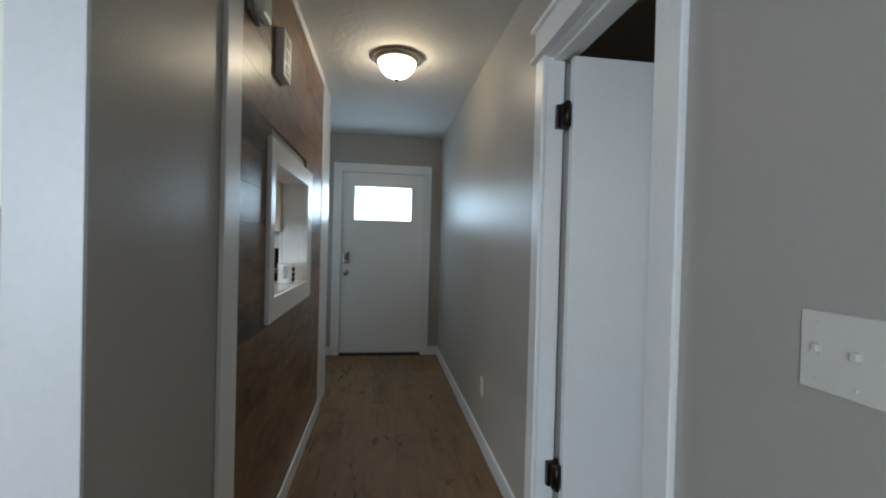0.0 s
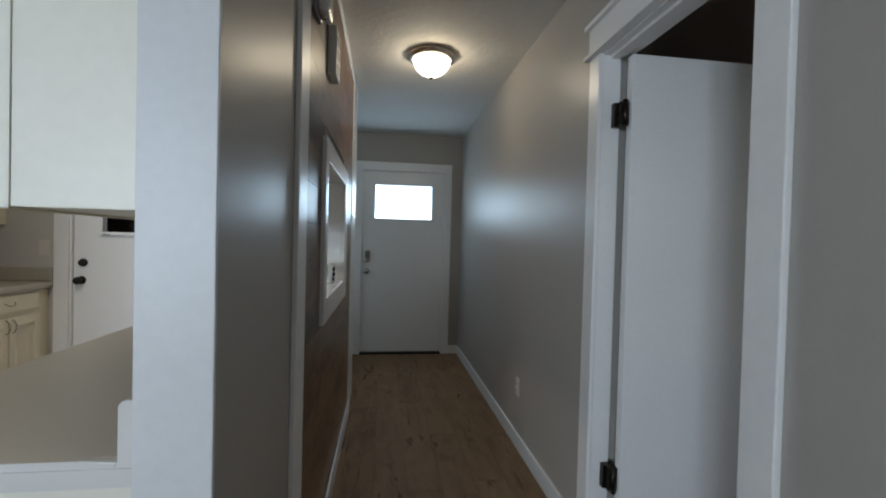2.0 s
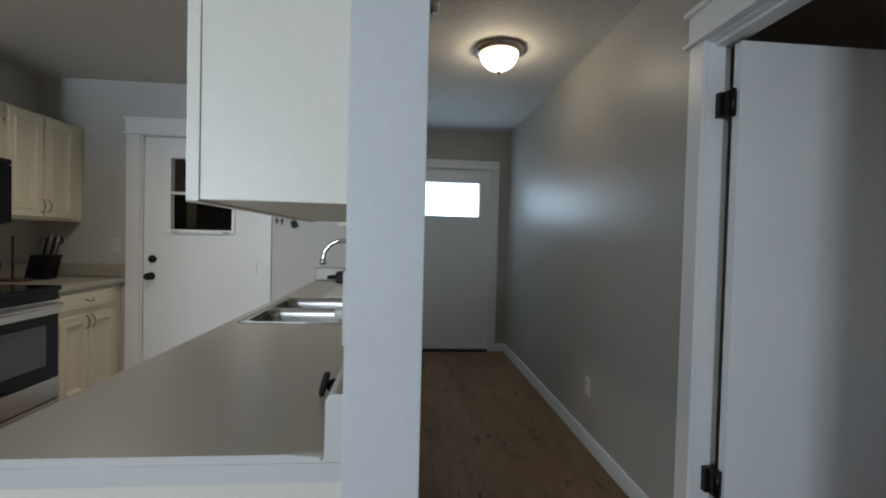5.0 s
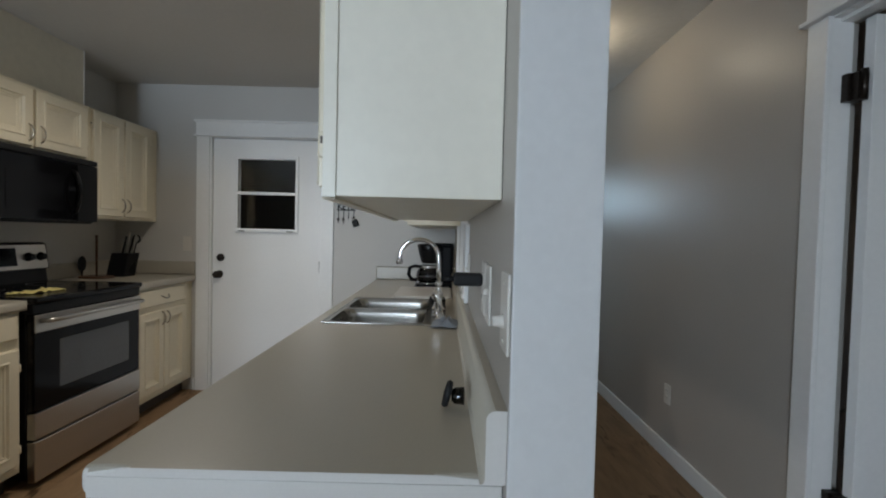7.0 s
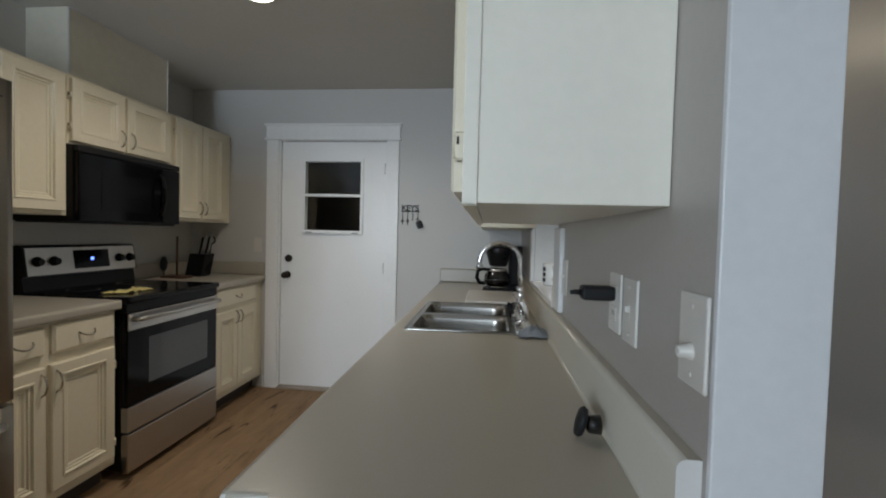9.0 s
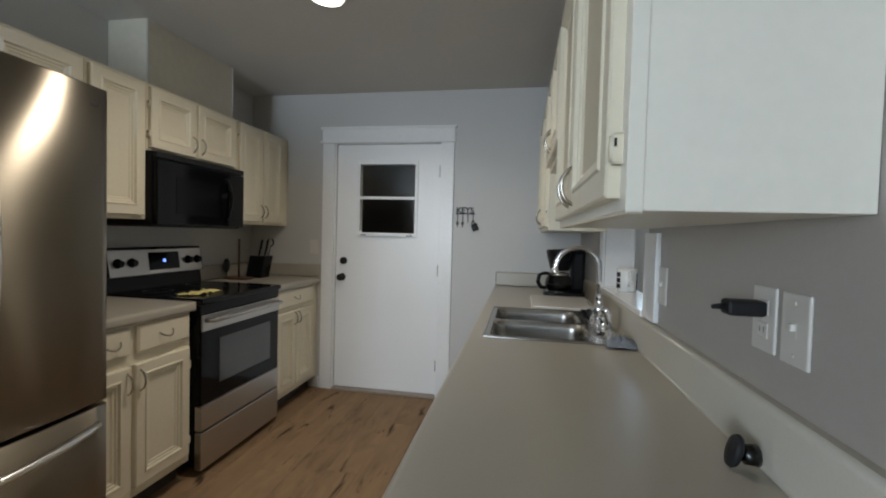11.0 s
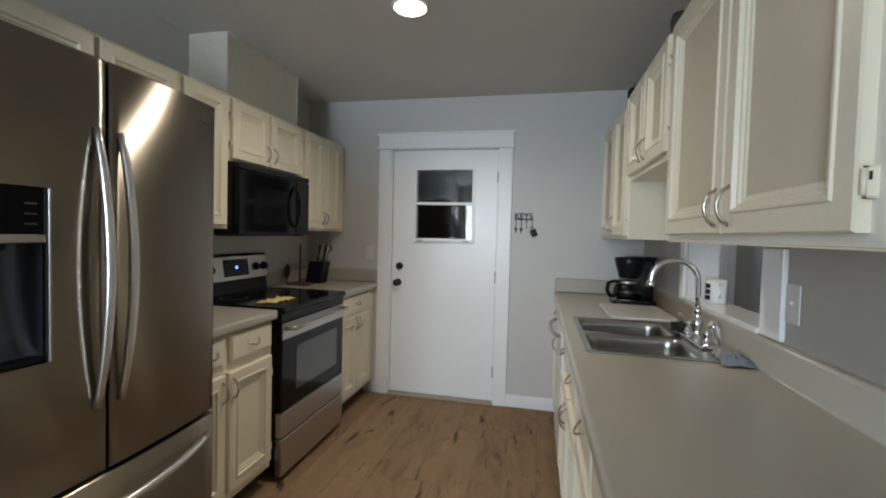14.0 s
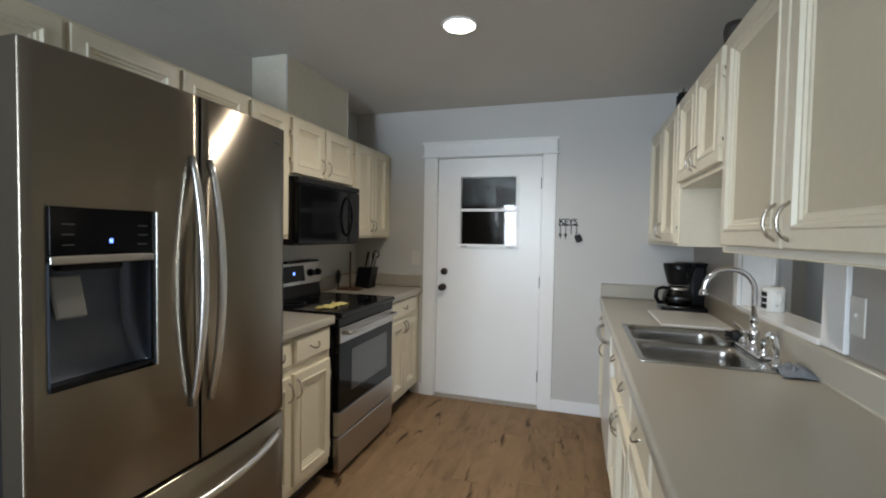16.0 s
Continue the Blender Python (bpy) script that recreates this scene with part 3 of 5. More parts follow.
# living-room window behind the walk
lw = thing("window_living", (-2.12, YB - 0.06, 0.75), "wide white framed living room window", "window", kind="structure")
b = box(-2.72, -2.67, YB - 0.08, YB - 0.02, 0.75, 2.15)
bx(b, -1.57, -1.52, YB - 0.08, YB - 0.02, 0.75, 2.15)
bx(b, -2.67, -1.57, YB - 0.08, YB - 0.02, 0.75, 0.80)
bx(b, -2.67, -1.57, YB - 0.08, YB - 0.02, 2.10, 2.15)
bx(b, -2.15, -2.09, YB - 0.08, YB - 0.02, 0.80, 2.10)
part("window_frame", b, TRIM, lw)

# ---- kitchen: base cabinets and worktops ----
XC = -2.256  # face of the cabinets along the outer wall
G1, G2 = "base cabinets along the outer wall", "wall cabinets along the outer wall"
cabinet("base_cabinet", XL, XC, 2.36, 2.905, 0, 0.868, 1,
        [(2.37, 2.553, 0.145, 0.688, 2.533, 0.57), (2.575, 2.888, 0.145, 0.69, 2.597, 0.57)],
        [(2.37, 2.553, 0.735, 0.852), (2.585, 2.888, 0.735, 0.855)], "cream base cabinet with two drawers beside the refrigerator", G1, True)
cabinet("base_cabinet", XL, XC, 3.672, YF, 0, 0.868, 1,
        [(3.69, 3.935, 0.145, 0.70, 3.915, 0.60), (3.945, 4.20, 0.145, 0.70, 3.965, 0.60)],
        [(3.69, 4.20, 0.735, 0.855)], "cream base cabinet with one drawer over two doors", G1, True)


def worktop(name, x0, x1, y0, y1, label, hole=None, round_x=None):
    xs, ys = sorted({x0, x1, *(hole[:2] if hole else ())}), sorted({y0, y1, *(hole[2:] if hole else ())})
    bm = bmesh.new()
    grid = [[bm.verts.new((x, y, 0.868)) for y in ys] for x in xs]
    for i in range(len(xs) - 1):
        for j in range(len(ys) - 1):
            if hole and abs(xs[i] - hole[0]) < 1e-6 and abs(ys[j] - hole[2]) < 1e-6:
                continue
            bm.faces.new((grid[i][j], grid[i + 1][j], grid[i + 1][j + 1], grid[i][j + 1]))
    up = bmesh.ops.extrude_face_region(bm, geom=bm.faces[:])
    vs = [v for v in up["geom"] if isinstance(v, bmesh.types.BMVert)]
    for v in vs:
        v.co.z = 0.914
    edges = [e for e in bm.edges if all(abs(v.co.x - round_x) < 1e-6 for v in e.verts) or all(abs(v.co.y - y0) < 1e-6 for v in e.verts)]
    edges = [e for e in edges if not (abs(e.verts[0].co.y - y0) < 1e-6 and abs(e.verts[1].co.y - y0) < 1e-6 and abs(e.verts[0].co.z - e.verts[1].co.z) > 0.01 and abs(e.verts[0].co.x - round_x) > 1e-6)]
    bmesh.ops.bevel(bm, geom=edges, offset=0.014, segments=4, profile=0.5, affect="EDGES")
    for f in bm.faces:
        f.smooth = False
    return tagged(part(name, bm, LAMINATE), label, "worktop")


worktop("worktop", XL, -2.222, 2.345, 2.918, "grey-beige laminate worktop between refrigerator and range", None, -2.222)
worktop("worktop", XL, -2.222, 3.665, YF - 0.001, "grey-beige laminate worktop with a black knife block", None, -2.222)
SINK = (-0.730, -0.285, 2.585, 3.230)
worktop("worktop", -0.806, P0 - 0.001, 1.502, YF - 0.001, "long grey-beige laminate worktop with a steel sink", SINK, -0.806)


def splash(x0, x1, y0, y1):
    tagged(part("backsplash", box(x0, x1, y0, y1, 0.915, 1.020, 0.010), LAMINATE), "grey-beige laminate upstand against the wall", "backsplash")


foot = [(0.0005, 0.9145), (0.037, 0.9145)] + [(0.036 - 0.006 * math.sin(radians(a)), 0.9215 - 0.006 * math.cos(radians(a))) for a in range(0, 91, 15)]
foot += [(0.017 + 0.013 * math.cos(radians(a)), 1.007 + 0.013 * math.sin(radians(a))) for a in range(0, 91, 15)] + [(0.0005, 1.020)]
b = bmesh.new()
ends = [[b.verts.new((P0 - u, y, z)) for u, z in foot] for y in (1.478, YF - 0.03)]
for k in range(len(foot)):
    b.faces.new((ends[0][k], ends[0][(k + 1) % len(foot)], ends[1][(k + 1) % len(foot)], ends[1][k])).smooth = 2 <= k < len(foot) - 2
b.faces.new(ends[0])
b.faces.new(ends[1][::-1])
tagged(part("backsplash", b, LAMINATE), "long grey-beige laminate upstand with a coved foot", "backsplash")
splash(-0.800, P0 - 0.032, YF - 0.024, YF - 0.0005)
splash(XL, -2.225, YF - 0.024, YF - 0.0005)
splash(XL, XL + 0.024, 3.67, YF - 0.026)
splash(XL, XL + 0.024, 2.345, 2.915)

XK = -0.772  # face of the cabinets below the long worktop
G3, G4 = "base cabinets below the long worktop", "wall cabinets over the sink side"
cabinet("base_cabinet", XK, P0 - 0.001, 1.548, 2.40, 0, 0.867, -1,
        [(1.575, 1.965, 0.145, 0.69, 1.945, 0.57), (1.985, 2.38, 0.145, 0.69, 2.005, 0.57)],
        [(1.575, 1.965, 0.735, 0.852), (1.985, 2.38, 0.735, 0.852)], "white base cabinet under the worktop's open end", G3, True, CREAM_SIDE)
cabinet("base_cabinet", XK, P0 - 0.001, 2.402, 3.25, 0, 0.66, -1,
        [(2.42, 2.815, 0.145, 0.64, 2.795, 0.52), (2.835, 3.23, 0.145, 0.64, 2.855, 0.52)], (), "cream sink base cabinet with two doors", G3, True)
b = box(XK, XK + 0.02, 2.402, 3.25, 0.662, 0.867)
fr = tagged(part("sink_apron", b, CREAM), "cream false drawer panel in front of the sink", "cabinet panel")
for y0, y1 in ((2.42, 2.815), (2.835, 3.23)):
    d = part("drawer_front", panel(y0, y1, 0.735, 0.852, XK, -1, DRAWER_PROFILE), CREAM, fr)
    pull_h(d, XK - 0.019, (y0 + y1) / 2 - 0.04, (y0 + y1) / 2 + 0.04, 0.80, -1)
cabinet("base_cabinet", XK, P0 - 0.001, 3.862, YF - 0.001, 0, 0.867, -1,
        [(3.88, 4.28, 0.145, 0.69, 3.90, 0.57)], [(3.88, 4.28, 0.735, 0.852)], "cream base cabinet in the corner by the end wall", G3, True)

dw = thing("dishwasher", (-0.5, 3.555, 0.0), "white dishwasher with a bowed steel handle under the worktop", "dishwasher")
part("body", box(XK, P0 - 0.01, 3.253, 3.859, 0.09, 0.866, 0.003), WHITE_PLASTIC, dw)
part("door", box(XK - 0.022, XK, 3.258, 3.854, 0.12, 0.74, 0.005), WHITE_PLASTIC, dw)
part("control_panel", box(XK - 0.026, XK, 3.258, 3.854, 0.745, 0.864, 0.006), WHITE_PLASTIC, dw)
part("handle", tube(arc((XK - 0.026, 3.30, 0.80), (XK - 0.026, 3.81, 0.80), (-1, 0, 0), 13, 0.05, 0.45), 0.011, 10), STEEL_RANGE, dw, "bowed steel handle")
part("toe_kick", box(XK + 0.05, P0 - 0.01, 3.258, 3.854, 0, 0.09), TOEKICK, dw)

# ---- kitchen: wall cabinets ----
XU = -2.54
cabinet("wall_cabinet", XL, XU, 1.44, 2.602, 1.80, 2.03, 1,
        [(1.46, 1.795, 1.815, 2.015, None, 0), (1.815, 2.21, 1.815, 2.015, None, 0), (2.23, 2.585, 1.815, 2.015, None, 0)], (), "low cream wall cabinet above the refrigerator", G2)
cabinet("wall_cabinet", XL, XU, 2.604, 2.926, 1.325, 2.03, 1,
        [(2.62, 2.905, 1.345, 2.012, None, 0)], (), "tall narrow cream wall cabinet beside the microwave", G2)
cabinet("wall_cabinet", XL, XU, 2.928, 3.652, 1.685, 2.03, 1,
        [(2.942, 3.262, 1.70, 2.012, 3.235, 1.725), (3.278, 3.62, 1.70, 2.012, 3.305, 1.725)], (), "short cream wall cabinet above the microwave", G2)
cabinet("wall_cabinet", XL, XU, 3.654, YF - 0.001, 1.325, 2.03, 1,
        [(3.672, 3.935, 1.345, 2.012, 3.915, 1.375), (3.948, 4.215, 1.345, 2.012, 3.968, 1.375)], (), "cream wall cabinet with two raised doors in the corner", G2)
DUCT = paint("warm_white_duct_board", (0.64, 0.60, 0.50), 0.45, 0.12, 30, 0.07)
du = thing("vent_duct_cover", (-2.73, 3.36, 2.031), "white boxed duct cover with taped seams above the microwave cabinet", "duct cover")
part("box", box(XL, -2.618, 3.016, 3.70, 2.031, KC - 0.001), DUCT, du)
part("front_panel", box(-2.6175, -2.612, 3.012, 3.705, 2.031, KC - 0.001, 0.0015), DUCT, du)
part("side_panel", box(XL, -2.619, 3.010, 3.0155, 2.031, KC - 0.001, 0.0015), DUCT, du)
b = tube([(-2.6135, 3.0125, 2.032 + 0.0366 * k) for k in range(11)], [0.0035 + 0.0012 * math.sin(2.3 * k) for k in range(11)], 6)
part("corner_seam", b, WALL_K, du, "uneven taped corner seam")
part("top_seam", tube([(-2.612, 3.014 + 0.069 * k, KC - 0.004) for k in range(11)], [0.0035 + 0.0015 * math.sin(1.7 * k) for k in range(11)], 6), WALL_K, du)
part("far_seam", box(-2.6145, -2.6095, 3.701, 3.7075, 2.032, KC - 0.002, 0.001), TRIM, du, "pale edge strip")

XV = -0.482
big = cabinet("wall_cabinet", XV, P0 - 0.001, 1.600, 2.605, 1.325, 2.08, -1,
        [(1.638, 2.086, 1.345, 2.055, 2.050, 1.365), (2.095, 2.570, 1.345, 2.055, 2.128, 1.365)], (), "large cream wall cabinet with white side and two raised doors", G4, False, CREAM_SIDE)
part("face_frame", box(XV - 0.0005, XV + 0.022, 1.5965, 1.5995, 1.321, 2.08, 0.001), CREAM_SIDE, big)
part("bottom_rail", box(XV - 0.0005, XV + 0.022, 1.5965, 2.6045, 1.3205, 1.3245, 0.001), CREAM, big)
cabinet("wall_cabinet", XV, P0 - 0.001, 2.607, 3.318, 1.62, 2.08, -1,
        [(2.625, 2.955, 1.645, 2.055, 2.925, 1.665), (2.972, 3.30, 1.645, 2.055, 3.0, 1.665)], (), "short cream wall cabinet over the sink", G4)
cabinet("wall_cabinet", XV, P0 - 0.001, 3.32, YF - 0.001, 1.325, 2.08, -1,
        [(3.34, 3.72, 1.345, 2.055, 3.69, 1.365), (3.738, 4.17, 1.345, 2.055, 3.768, 1.365)], (), "cream wall cabinet with two doors beside the end wall", G4)

# ---- refrigerator ----
fx = -2.115
fg = thing("refrigerator", (-2.45, 1.89, 0.0), "stainless french-door refrigerator with water dispenser", "refrigerator")
part("body", box(XL + 0.02, fx - 0.075, 1.452, 2.335, 0.03, 1.745, 0.006), DARK_SIDE, fg, "dark grey cabinet sides")
for y in (1.47, 2.26):
    part("hinge_cover", box(fx - 0.16, fx - 0.03, y, y + 0.055, 1.745, 1.785, 0.008), DARK_SIDE, fg)


def bow(y):
    return fx + 0.030 * (1 - ((y - 1.893) / 0.45) ** 2)


def fridge_front(y0, y1, z0, z1, hole=None):
    """A gently bowed front with rounded edges and, where given, an opening."""
    ys = sorted({y0, y0 + 0.006, y1 - 0.006, y1, *[y0 + (y1 - y0) * k / 16 for k in range(1, 16)], *(hole[:2] if hole else ())})
    zs = sorted({z0, z0 + 0.006, z1 - 0.006, z1, *(hole[2:] if hole else ())})
    bm = bmesh.new()
    v = {}
    for y in ys:
        for z in zs:
            edge = (y in (y0, y1)) or (z in (z0, z1))
            v[y, z] = bm.verts.new((bow(y) - (0.006 if edge else 0), y, z))
            v[y, z, 0] = bm.verts.new((fx - 0.07, y, z))
    for a, c in zip(ys, ys[1:]):
        for e, g in zip(zs, zs[1:]):
            if hole and hole[0] <= a and c <= hole[1] and hole[2] <= e and g <= hole[3]:
                continue
            f = bm.faces.new((v[a, e], v[c, e], v[c, g], v[a, g]))
            f.smooth = True
            bm.faces.new((v[a, e, 0], v[a, g, 0], v[c, g, 0], v[c, e, 0]))
    for a, c in zip(ys, ys[1:]):
        for z in (z0, z1):
            bm.faces.new((v[a, z], v[c, z], v[c, z, 0], v[a, z, 0]))
    for e, g in zip(zs, zs[1:]):
        for y in (y0, y1):
            bm.faces.new((v[y, e], v[y, g], v[y, g, 0], v[y, e, 0]))
    bmesh.ops.delete(bm, geom=[q for q in bm.verts if not q.link_faces], context="VERTS")
    return bm


DH = (1.500, 1.748, 0.990, 1.415)
fl = part("door_left", fridge_front(1.456, 1.894, 0.645, 1.775, DH), STEEL, fg, "brushed stainless door with dispenser")
frr = part("door_right", fridge_front(1.902, 2.332, 0.645, 1.775), STEEL, fg, "brushed stainless door")
fz = part("freezer_drawer", fridge_front(1.456, 2.332, 0.09, 0.632), STEEL, fg, "brushed stainless freezer drawer")
part("gasket", box(fx - 0.078, fx - 0.0695, 1.46, 2.328, 0.085, 1.77), BLACK_SOFT, fg)
part("toe_grille", box(fx - 0.2, fx - 0.06, 1.47, 2.32, 0.0, 0.085), BLACK_SOFT, fg)


def bar_handle(parent, y, z0, z1):
    n = 21
    pts = [(bow(y) + 0.002 + 0.047 * max(0, math.sin(math.pi * k / (n - 1))) ** 0.8, y, z0 + (z1 - z0) * k / (n - 1)) for k in range(n)]
    part("handle", tube(pts, [0.0095 + 0.0035 * math.sin(math.pi * k / (n - 1)) for k in range(n)], 12, 1.2), HANDLE_STEEL, parent, "long bowed steel handle")


bar_handle(fl, 1.862, 0.832, 1.585)
bar_handle(frr, 1.931, 0.832, 1.585)
n = 21
pts = [(bow(1.50 + 0.79 * k / 20) + 0.002 + 0.062 * max(0, math.sin(math.pi * k / 20)) ** 0.8, 1.50 + 0.79 * k / 20, 0.565) for k in range(n)]
part("handle", tube(pts, 0.0115, 12, 1.2), HANDLE_STEEL, fz, "long bowed steel handle")
y0, y1, z0, z1 = DH
CAVITY = paint("dispenser_grey", (0.085, 0.095, 0.12), 0.28, 0.0, 80, 0.04, metal=0.6)
b = bmesh.new()
rows_ = []
for dx, z in ((0.0, 1.30), (0.0, 1.24), (0.0, 1.18), (0.003, 1.13), (0.012, 1.09), (0.024, 1.05), (0.036, 1.02), (0.048, z0 + 0.012)):
    xb, xf_, r = fx - 0.066 + dx, bow(1.62) - 0.003, 0.035 - dx * 0.2
    prof = [(xf_, y0)] + [(xb + r - r * math.sin(radians(a)), y0 + r - r * math.cos(radians(a))) for a in range(0, 91, 15)]
    prof += [(xb + r - r * math.cos(radians(a)), y1 - r + r * math.sin(radians(a))) for a in range(0, 91, 15)] + [(xf_, y1)]
    rows_.append([b.verts.new((px, py, z)) for px, py in prof])
for lo, hi in zip(rows_, rows_[1:]):
    for k in range(len(lo) - 1):
        b.faces.new((lo[k], lo[k + 1], hi[k + 1], hi[k])).smooth = True
part("recess", b, CAVITY, fl, "curved grey metallic dispenser cavity")
part("drip_tray", box(fx - 0.07, bow(1.62) - 0.002, y0, y1, z0, z0 + 0.014, 0.003), BLACK, fl)
part("chute", box(fx - 0.060, fx - 0.028, 1.55, 1.70, 1.262, 1.30, 0.006), BLACK_SOFT, fl)
b = box(fx - 0.045, fx - 0.034, 1.528, 1.598, 1.145, 1.25, 0.006)
bmesh.ops.rotate(b, verts=b.verts, cent=(fx - 0.045, 1.56, 1.25), matrix=Matrix.Rotation(radians(-14), 3, "Y"))
part("paddle", b, paint("paddle_grey", (0.26, 0.26, 0.25), 0.4, 0.03, 60, 0.05), fl, "grey dispenser paddle")
part("bezel", box(bow(1.62) - 0.016, bow(1.62) + 0.003, y0, y1, 1.282, 1.302, 0.003), STEEL_RANGE, fl)
part("bezel", box(bow(1.75) - 0.02, bow(1.75) + 0.004, y1, y1 + 0.006, z0, z1, 0.002), STEEL_RANGE, fl)
cp = part("control_panel", box(fx - 0.05, bow(1.62) + 0.001, y0, y1, 1.303, z1, 0.003), BLACK_GLASS, fl, "glossy black control panel")
xs_ = bow(1.62) + 0.002
part("indicator", box(xs_ - 0.001, xs_ + 0.0005, 1.629, 1.637, 1.331, 1.341), BLUE_LED, cp, "small blue light")
for k in range(3):
    for yy in (1.523, 1.703):
        part("legend", box(xs_ - 0.001, xs_ + 0.0003, yy, yy + 0.026, 1.325 + k * 0.024, 1.329 + k * 0.024), DARK_SIDE, cp)
part("badge", box(bow(2.25) - 0.004, bow(2.25) - 0.0005, 2.215, 2.290, 1.706, 1.714), DARK_SIDE, frr)

# ---- range ----
RY0, RY1, RX = 2.922, 3.648, -2.212
rg = thing("range", (-2.5, 3.29, 0.0), "freestanding electric range with black glass cooktop and steel front", "range")
part("body", box(XL + 0.02, RX - 0.03, RY0, RY1, 0.05, 0.895, 0.004), BLACK, rg, "black enamel sides")
part("cooktop", box(XL + 0.06, RX + 0.022, RY0 - 0.004, RY1 + 0.004, 0.895, 0.925, 0.010), BLACK_GLASS, rg, "black glass cooktop")
for bxx, byy, br in ((-2.40, 3.12, 0.10), (-2.40, 3.48, 0.075), (-2.64, 3.12, 0.075), (-2.64, 3.48, 0.10)):
    part("burner_ring", lathe([(br, 0), (br, 0.0006), (br - 0.004, 0.0008), (br - 0.004, 0.0)], (bxx, byy, 0.9252), "z", 40, True), DARK_SIDE, rg)
part("front_trim", box(RX - 0.03, RX + 0.004, RY0, RY1, 0.845, 0.893, 0.004), BLACK, rg)
od = part("oven_door", box(RX - 0.03, RX + 0.006, RY0 + 0.004, RY1 - 0.004, 0.372, 0.842, 0.006), BLACK_GLASS, rg, "black glass oven door")
part("door_top_band", box(RX + 0.004, RX + 0.012, RY0 + 0.004, RY1 - 0.004, 0.755, 0.842, 0.004), STEEL_RANGE, od, "stainless band")
part("window", box(RX + 0.0055, RX + 0.0085, RY0 + 0.14, RY1 - 0.10, 0.455, 0.70, 0.002), OVEN_GLASS, od, "grey oven window")
part("handle", tube([(RX + 0.01, RY0 + 0.035, 0.812), (RX + 0.052, RY0 + 0.045, 0.815), (RX + 0.056, RY0 + 0.10, 0.816), (RX + 0.056, RY1 - 0.10, 0.816), (RX + 0.052, RY1 - 0.045, 0.815), (RX + 0.01, RY1 - 0.035, 0.812)], 0.012, 12), STEEL_RANGE, od, "stainless bar handle")
part("door_bottom_band", box(RX - 0.03, RX + 0.010, RY0 + 0.004, RY1 - 0.004, 0.240, 0.368, 0.004), STEEL_RANGE, rg)
part("storage_drawer", box(RX - 0.03, RX + 0.010, RY0 + 0.004, RY1 - 0.004, 0.035, 0.231, 0.005), STEEL_RANGE, rg, "stainless storage drawer")
b = bmesh.new()
pr = [(XL + 0.005, 0.90), (XL + 0.075, 0.925), (XL + 0.062, 1.0), (XL + 0.085, 1.005), (XL + 0.062, 1.155), (XL + 0.045, 1.165), (XL + 0.005, 1.165)]
ra = [b.verts.new((x, RY0 + 0.01, z)) for x, z in pr]
rb = [b.verts.new((x, RY1 - 0.01, z)) for x, z in pr]
for k in range(len(pr)):
    b.faces.new((ra[k], ra[(k + 1) % len(pr)], rb[(k + 1) % len(pr)], rb[k]))
b.faces.new(ra)
b.faces.new(rb[::-1])
bg = part("backguard", b, BLACK, rg, "black backguard")
lean = (0.062 - 0.085) / (1.155 - 1.005)


def on_guard(y0, y1, z0, z1, h0, h1, bevel=0.0):
    bm = box(0, 1, y0, y1, z0, z1)
    for v in bm.verts:
        v.co.x = XL + 0.085 + lean * (v.co.z - 1.005) + (h1 if v.co.x > 0.5 else h0)
    return bm


part("control_panel", on_guard(RY0 + 0.02, RY1 - 0.02, 1.008, 1.152, -0.002, 0.004), STEEL_RANGE, bg, "stainless control panel")
dp = part("display", on_guard(3.20, 3.43, 1.03, 1.135, 0.0, 0.0065), BLACK_GLASS, bg)
part("clock_digit", on_guard(3.305, 3.325, 1.075, 1.092, 0.006, 0.0072), BLUE_LED, dp, "blue clock digits")
for ky in (2.995, 3.085, 3.505, 3.585):
    part("knob", lathe([(0.027, 0.0), (0.027, 0.006), (0.021, 0.010), (0.019, 0.028), (0.015, 0.030)], (XL + 0.078, ky, 1.08), "x", 16), BLACK, bg, "black control knob")

# microwave
mw = thing("microwave", (-2.66, 3.29, 1.295), "black over-the-range microwave oven", "microwave")
MX = -2.475
part("body", box(XL, MX - 0.03, 2.930, 3.650, 1.295, 1.682, 0.004), BLACK, mw)
md = part("door", box(MX - 0.03, MX, 2.932, 3.49, 1.30, 1.645, 0.008), BLACK_GLASS, mw, "glossy black door")
part("window", box(MX - 0.001, MX + 0.002, 3.06, 3.40, 1.36, 1.56, 0.001), paint("microwave_mesh_window", (0.005, 0.005, 0.006), 0.18, 0.0, 500, 0.2), md)
part("control_panel", box(MX - 0.03, MX, 3.495, 3.648, 1.30, 1.645, 0.006), BLACK, mw)
part("vent_grille", box(MX - 0.03, MX - 0.002, 2.932, 3.648, 1.648, 1.68, 0.004), BLACK_SOFT, mw)
part("handle", tube(arc((MX, 3.462, 1.345), (MX, 3.462, 1.60), (1, 0, 0), 13, 0.042, 0.5), 0.010, 10), BLACK, md, "black bowed handle")
part("underside", box(XL + 0.02, MX - 0.035, 2.94, 3.64, 1.288, 1.2945), BLACK_SOFT, mw)

# pale band glued on the open end of the long worktop
long_top = [o for o in bpy.data.objects if o.name.startswith("worktop") and o.type == "MESH"][-1]
part("edge_band", box(-0.792, P0 - 0.002, 1.4995, 1.5022, 0.8685, 0.9005, 0.001), EDGE, long_top, "pale laminate edge band")

